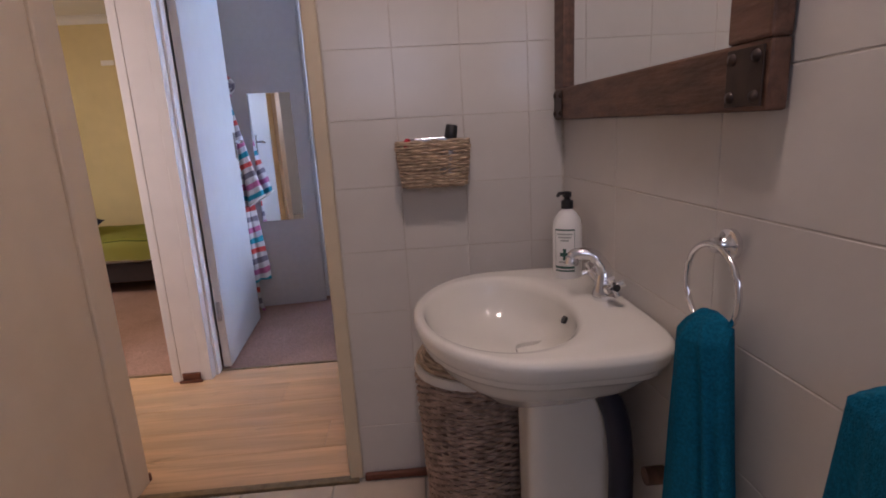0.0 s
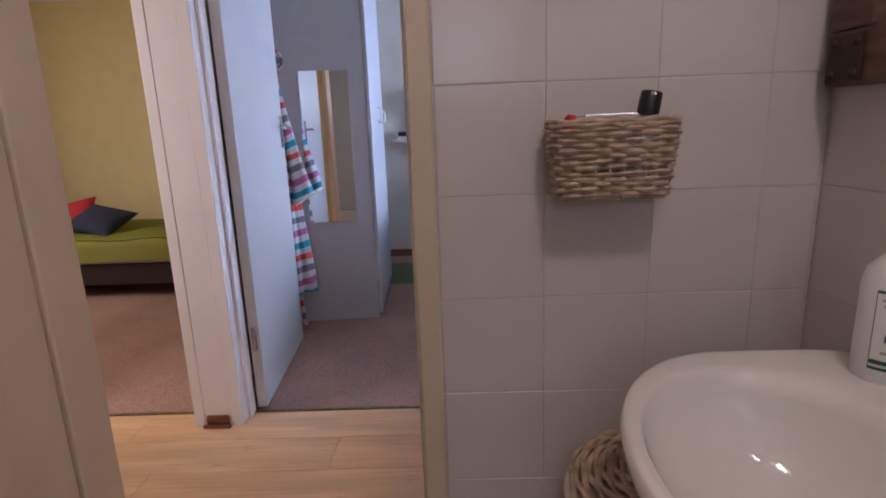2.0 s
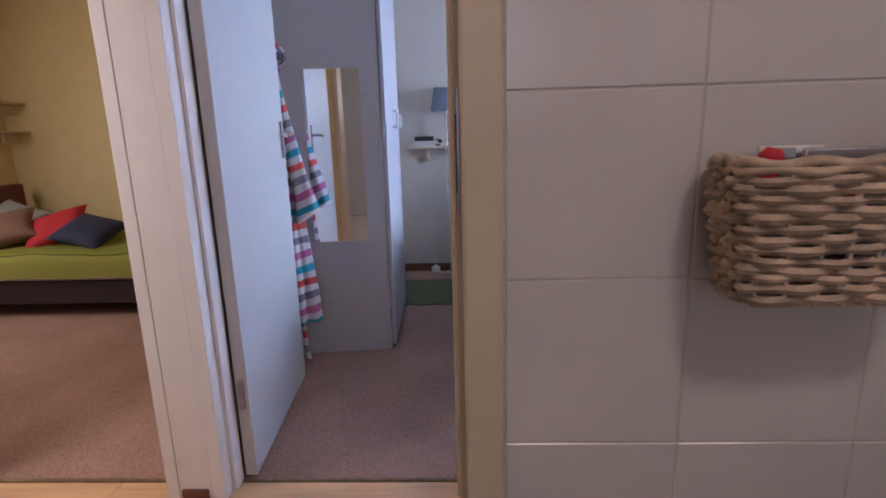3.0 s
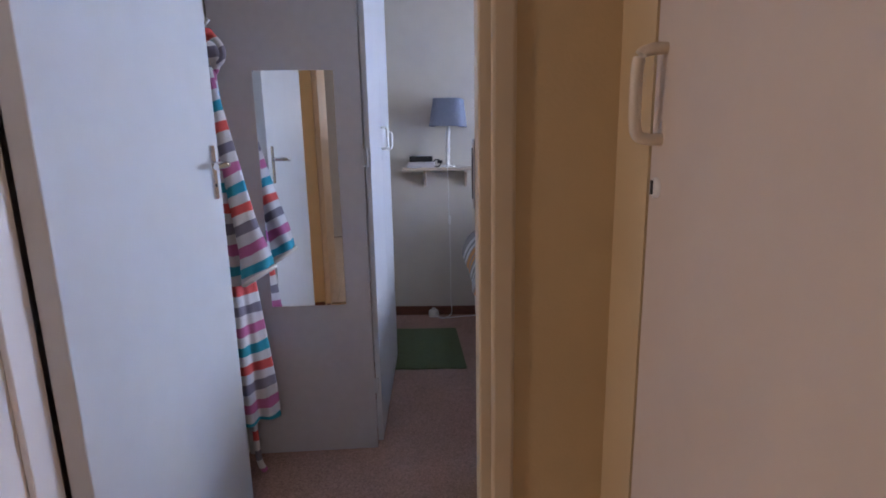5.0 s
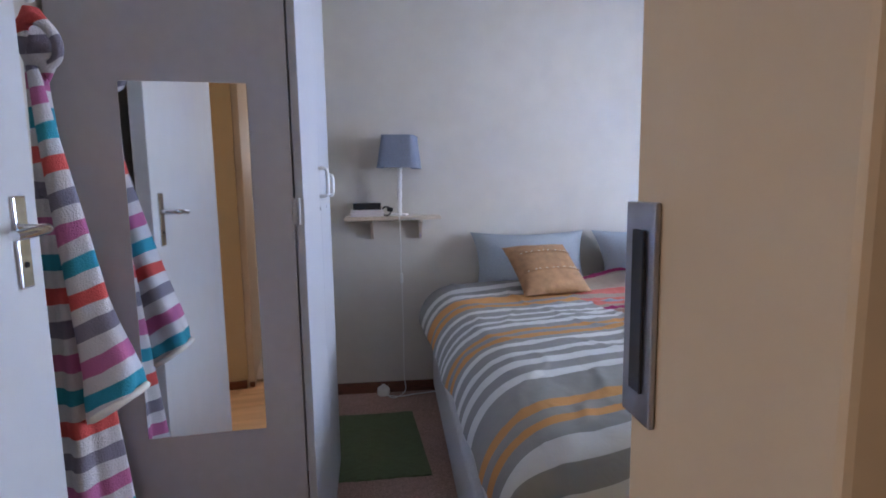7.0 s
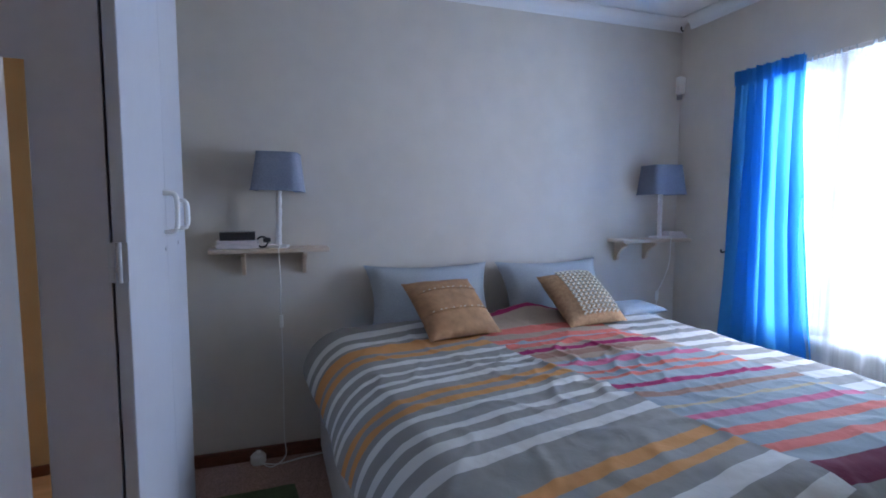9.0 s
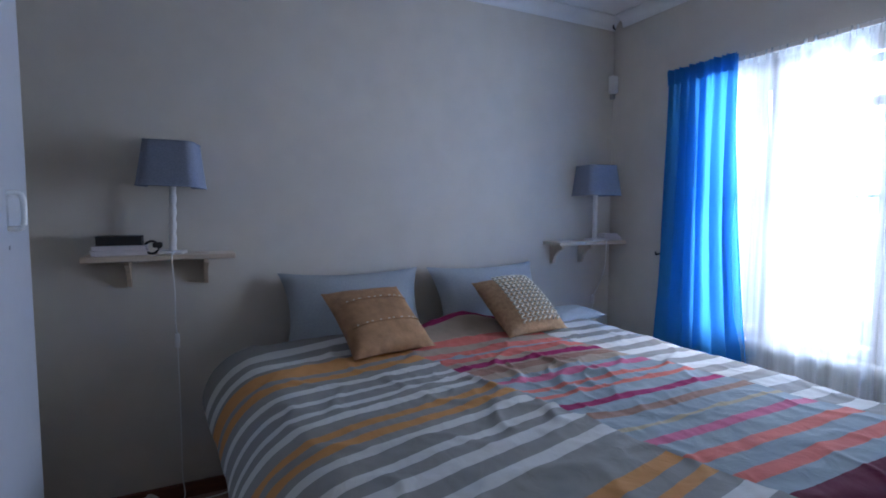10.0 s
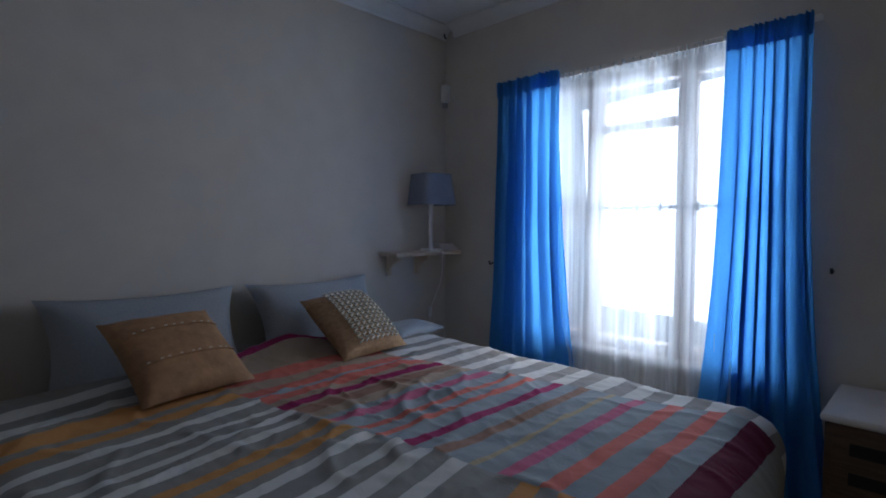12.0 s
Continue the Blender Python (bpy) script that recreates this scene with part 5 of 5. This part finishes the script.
bk = thing("wicker_basket", "small honey-coloured wicker basket hung on the tiles", "basket")
bshape = rounded(0.308, 2.101, 0.176, 0.074, 0.16)
part("weave", woven(13, 0.967, 1.080, bshape, 0.0042, 0.0046, 26, 6, 3), wicker, bk)
for i in range(26):
    a = 2 * math.pi * i / 26
    p0, p1 = bshape(a, 0.0), bshape(a, 1.0)
    part("stake", tube([(p0[0], p0[1], 0.964), (p1[0], p1[1], 1.083)], 0.0028, 5), wicker, bk)
for k, z in ((0, 1.083), (1, 1.089)):
    part("rim_strand", tube([(*bshape(2 * math.pi * i / 90, 1.0)[:2], z + 0.002 * math.sin(i * 0.9 + k * 3)) for i in range(90)], 0.0048, 6, True), wicker, bk)
part("base", boxes((0.225, 2.068, 0.962, 0.391, 2.134, 0.968), bevel=0.002), wicker, bk)
bb = thing("toiletry_bottle", "clear small bottle with black cap in the basket", "bottle", (0.347, 2.09, 0.969))
bb.matrix_world = pose(0.338, 2.088, 0.969, 4, 9, 0)
part("body", lathe([(0.022, 0.0), (0.024, 0.004), (0.024, 0.10), (0.012, 0.125), (0.012, 0.132)], 24), clear_plastic, bb)
part("cap", lathe([(0.0165, 0.128), (0.0175, 0.131), (0.0165, 0.163), (0.013, 0.166), (0.0, 0.166)], 24), black, bb)
pk = thing("foil_packet", "silver foil packet lying in the basket", "packet", (0.302, 2.078, 1.086))
part("foil", boxes((-0.045, -0.006, -0.012, 0.05, 0.0, 0.014), bevel=0.002), silver_pack, pk)
part("eyelet", lathe([(0.004, 0), (0.004, 0.001)], 12), black, pk).matrix_local = pose(-0.035, -0.0062, 0.0, 90, 0, 0)
slip = thing("paper_packet", "cream folded paper packet standing in the basket", "packet", (0.272, 2.118, 1.075))
part("packet", boxes((-0.028, -0.003, -0.03, 0.030, 0.003, 0.026), bevel=0.002), cloth_white, slip)
tb = thing("toothbrush", "dark toothbrush lying across the basket rim", "toothbrush", (0.30, 2.10, 1.088))
part("handle", tube(arc([(-0.055, 0.004, 0.0), (-0.02, 0.002, 0.004), (0.03, 0.0, 0.003), (0.052, -0.002, 0.001)], 5), 0.0038, 8), black, tb)
part("bristles", boxes((-0.054, -0.002, 0.002, -0.034, 0.008, 0.012), bevel=0.001), clear_plastic, tb, "pale blue bristles")
rt = thing("red_tube", "small red tube in the basket", "tube", (0.232, 2.09, 1.06))
part("tube", tube([(0, 0, 0), (0.006, -0.004, 0.034), (0.007, -0.005, 0.040)], [0.010, 0.010, 0.006], 12), red_cloth, rt)

hp_ = thing("laundry_hamper", "round pale wicker laundry hamper with lid and cloth lining", "hamper")
HX_, HY_ = 0.385, 1.965


def hshape(a, h):
    r = 0.142 + 0.022 * h
    return HX_ + r * math.cos(a), HY_ + r * math.sin(a), math.cos(a), math.sin(a)


part("weave", woven(46, 0.006, 0.468, hshape, 0.0045, 0.0058, 40, 6, 5), wicker_pale, hp_)
for i in range(40):
    a = 2 * math.pi * i / 40
    p0, p1 = hshape(a, 0), hshape(a, 1)
    part("stake", tube([(p0[0], p0[1], 0.0), (p1[0], p1[1], 0.47)], 0.0035, 5), wicker_pale, hp_)
part("lining_fold", lathe([(0.160, 0.470), (0.170, 0.468), (0.1715, 0.480), (0.167, 0.491), (0.155, 0.491)], 56, axis=(HX_, HY_)), cloth_white, hp_, "white cloth lining folded over the rim")
lid = part("lid", lathe([(0.16, 0.492), (0.15, 0.50), (0.08, 0.528), (0.0, 0.538)], 40, axis=(HX_, HY_)), wicker, hp_, "honey-coloured woven lid")
for k in range(16):
    r = 0.008 + 0.0102 * k
    z = 0.545 - 0.045 * (r / 0.165) ** 2
    part("lid_strand", tube([(HX_ + (r + 0.0025 * math.sin(9 * a + k * math.pi)) * math.cos(a), HY_ + (r + 0.0025 * math.sin(9 * a + k * math.pi)) * math.sin(a), z + 0.003 * math.sin(12 * a + k * math.pi)) for a in [i / 60 * 2 * math.pi for i in range(60)]], 0.0055, 5, True), wicker, lid)

# bathroom side seen in the mirror
sc = curtain("shower_curtain", "white shower curtain on the far bathroom wall", (0.75, 0.2), (0.78, 0.18), 0.005, 2.0, 8, 0.02, -1.1, net_plain, 3.0, "shower curtain", 0.04)
cl = thing("ceiling_light", "round white glass bathroom ceiling light", "ceiling light")
lamp_glow = mat("lit opal glass", (0.9, 0.9, 0.85), 0.4)
lamp_glow.node_tree.nodes["Principled BSDF"].inputs["Emission Color"].default_value = (1.0, 0.84, 0.68, 1)
lamp_glow.node_tree.nodes["Principled BSDF"].inputs["Emission Strength"].default_value = 46.0
part("rose", lathe([(0.12, TOP - 0.02), (0.12, TOP - 0.001)], 32, axis=(0.33, 1.0)), gloss_white, cl)
part("globe", lathe([(0.0, TOP - 0.11), (0.06, TOP - 0.10), (0.10, TOP - 0.07), (0.115, TOP - 0.021)], 32, axis=(0.33, 1.0)), lamp_glow, cl)

# ---- pieces of walls and floors ----
def tile_mesh(w, h, d=0.0062, bevel=0.0012):
    me = bpy.data.meshes.new("tile")
    bm = boxes((-w / 2, -d, -h / 2, w / 2, 0, h / 2))
    bmesh.ops.bevel(bm, geom=[e for e in bm.edges if all(v.co.y < -d / 2 for v in e.verts)], offset=bevel, segments=1, affect="EDGES")
    bm.to_mesh(me)
    bm.free()
    me.materials.append(tile_white)
    return me


def lay(parent, me, m, name="tile"):
    ob = new(name, me)
    ob.parent = parent
    ob.matrix_local = m
    return ob


P, G = 0.195, 0.0017
rng = random.Random(4)
north, east = bpy.data.objects["wall_bath_north"], bpy.data.objects["wall_bath_east"]
whole, end = tile_mesh(P - G, P - G), tile_mesh(0.70 - 0.60 - G, P - G)
for r in range(12):
    z = 0.185 + P * (r - 0.5)
    if z + P / 2 > TOP + 0.02:
        continue
    for c in range(4):
        x = 0.015 + P * (c + 0.5) if c < 3 else 0.65
        lay(north, whole if c < 3 else end, pose(x, TILE_Y + 0.0109, z, rng.uniform(-.12, .12), 0, rng.uniform(-.12, .12)))
wide = tile_mesh(2 * P - G / 3, P - G)
for r in range(12):
    z = 0.185 + P * (r - 0.5)
    for c in range(8):
        y = TILE_Y - 2 * P * (c + 0.5)
        lay(east, wide, pose(TILE_X + 0.0109, y, z, rng.uniform(-.08, .08), 0, -90 + rng.uniform(-.08, .08)))
fl = bpy.data.meshes.new("floor_tile")
bm = boxes((-0.1475, -0.1475, -0.008, 0.1475, 0.1475, 0.0), bevel=0.0015)
bm.to_mesh(fl)
bm.free()
fl.materials.append(tile_floor)
for i in range(6):
    for j in range(10):
        lay(floor_bath, fl, pose(-1.15 + 0.3 * i + 0.02, 2.0 - 0.3 * j - 0.02, 0), "floor_tile")
pl = {}
for k, length in enumerate((1.2, 0.7, 0.5)):
    me = bpy.data.meshes.new("plank")
    bm = boxes((0.0005, 0.0005, -0.006, length - 0.0005, 0.1895, 0.0))
    bmesh.ops.bevel(bm, geom=[e for e in bm.edges if all(v.co.z > -0.003 for v in e.verts)], offset=0.0008, segments=1, affect="EDGES")
    bm.to_mesh(me)
    bm.free()
    me.materials.append(laminate)
    pl[length] = me
for r in range(5):
    y = 2.165 + 0.19 * r
    x = -3.2 + (0.0, -0.55, -0.2, -0.8, -0.4)[r]
    while x < 0.8:
        lay(floor_pass, pl[1.2], pose(x, y, 0), "plank")
        x += 1.2
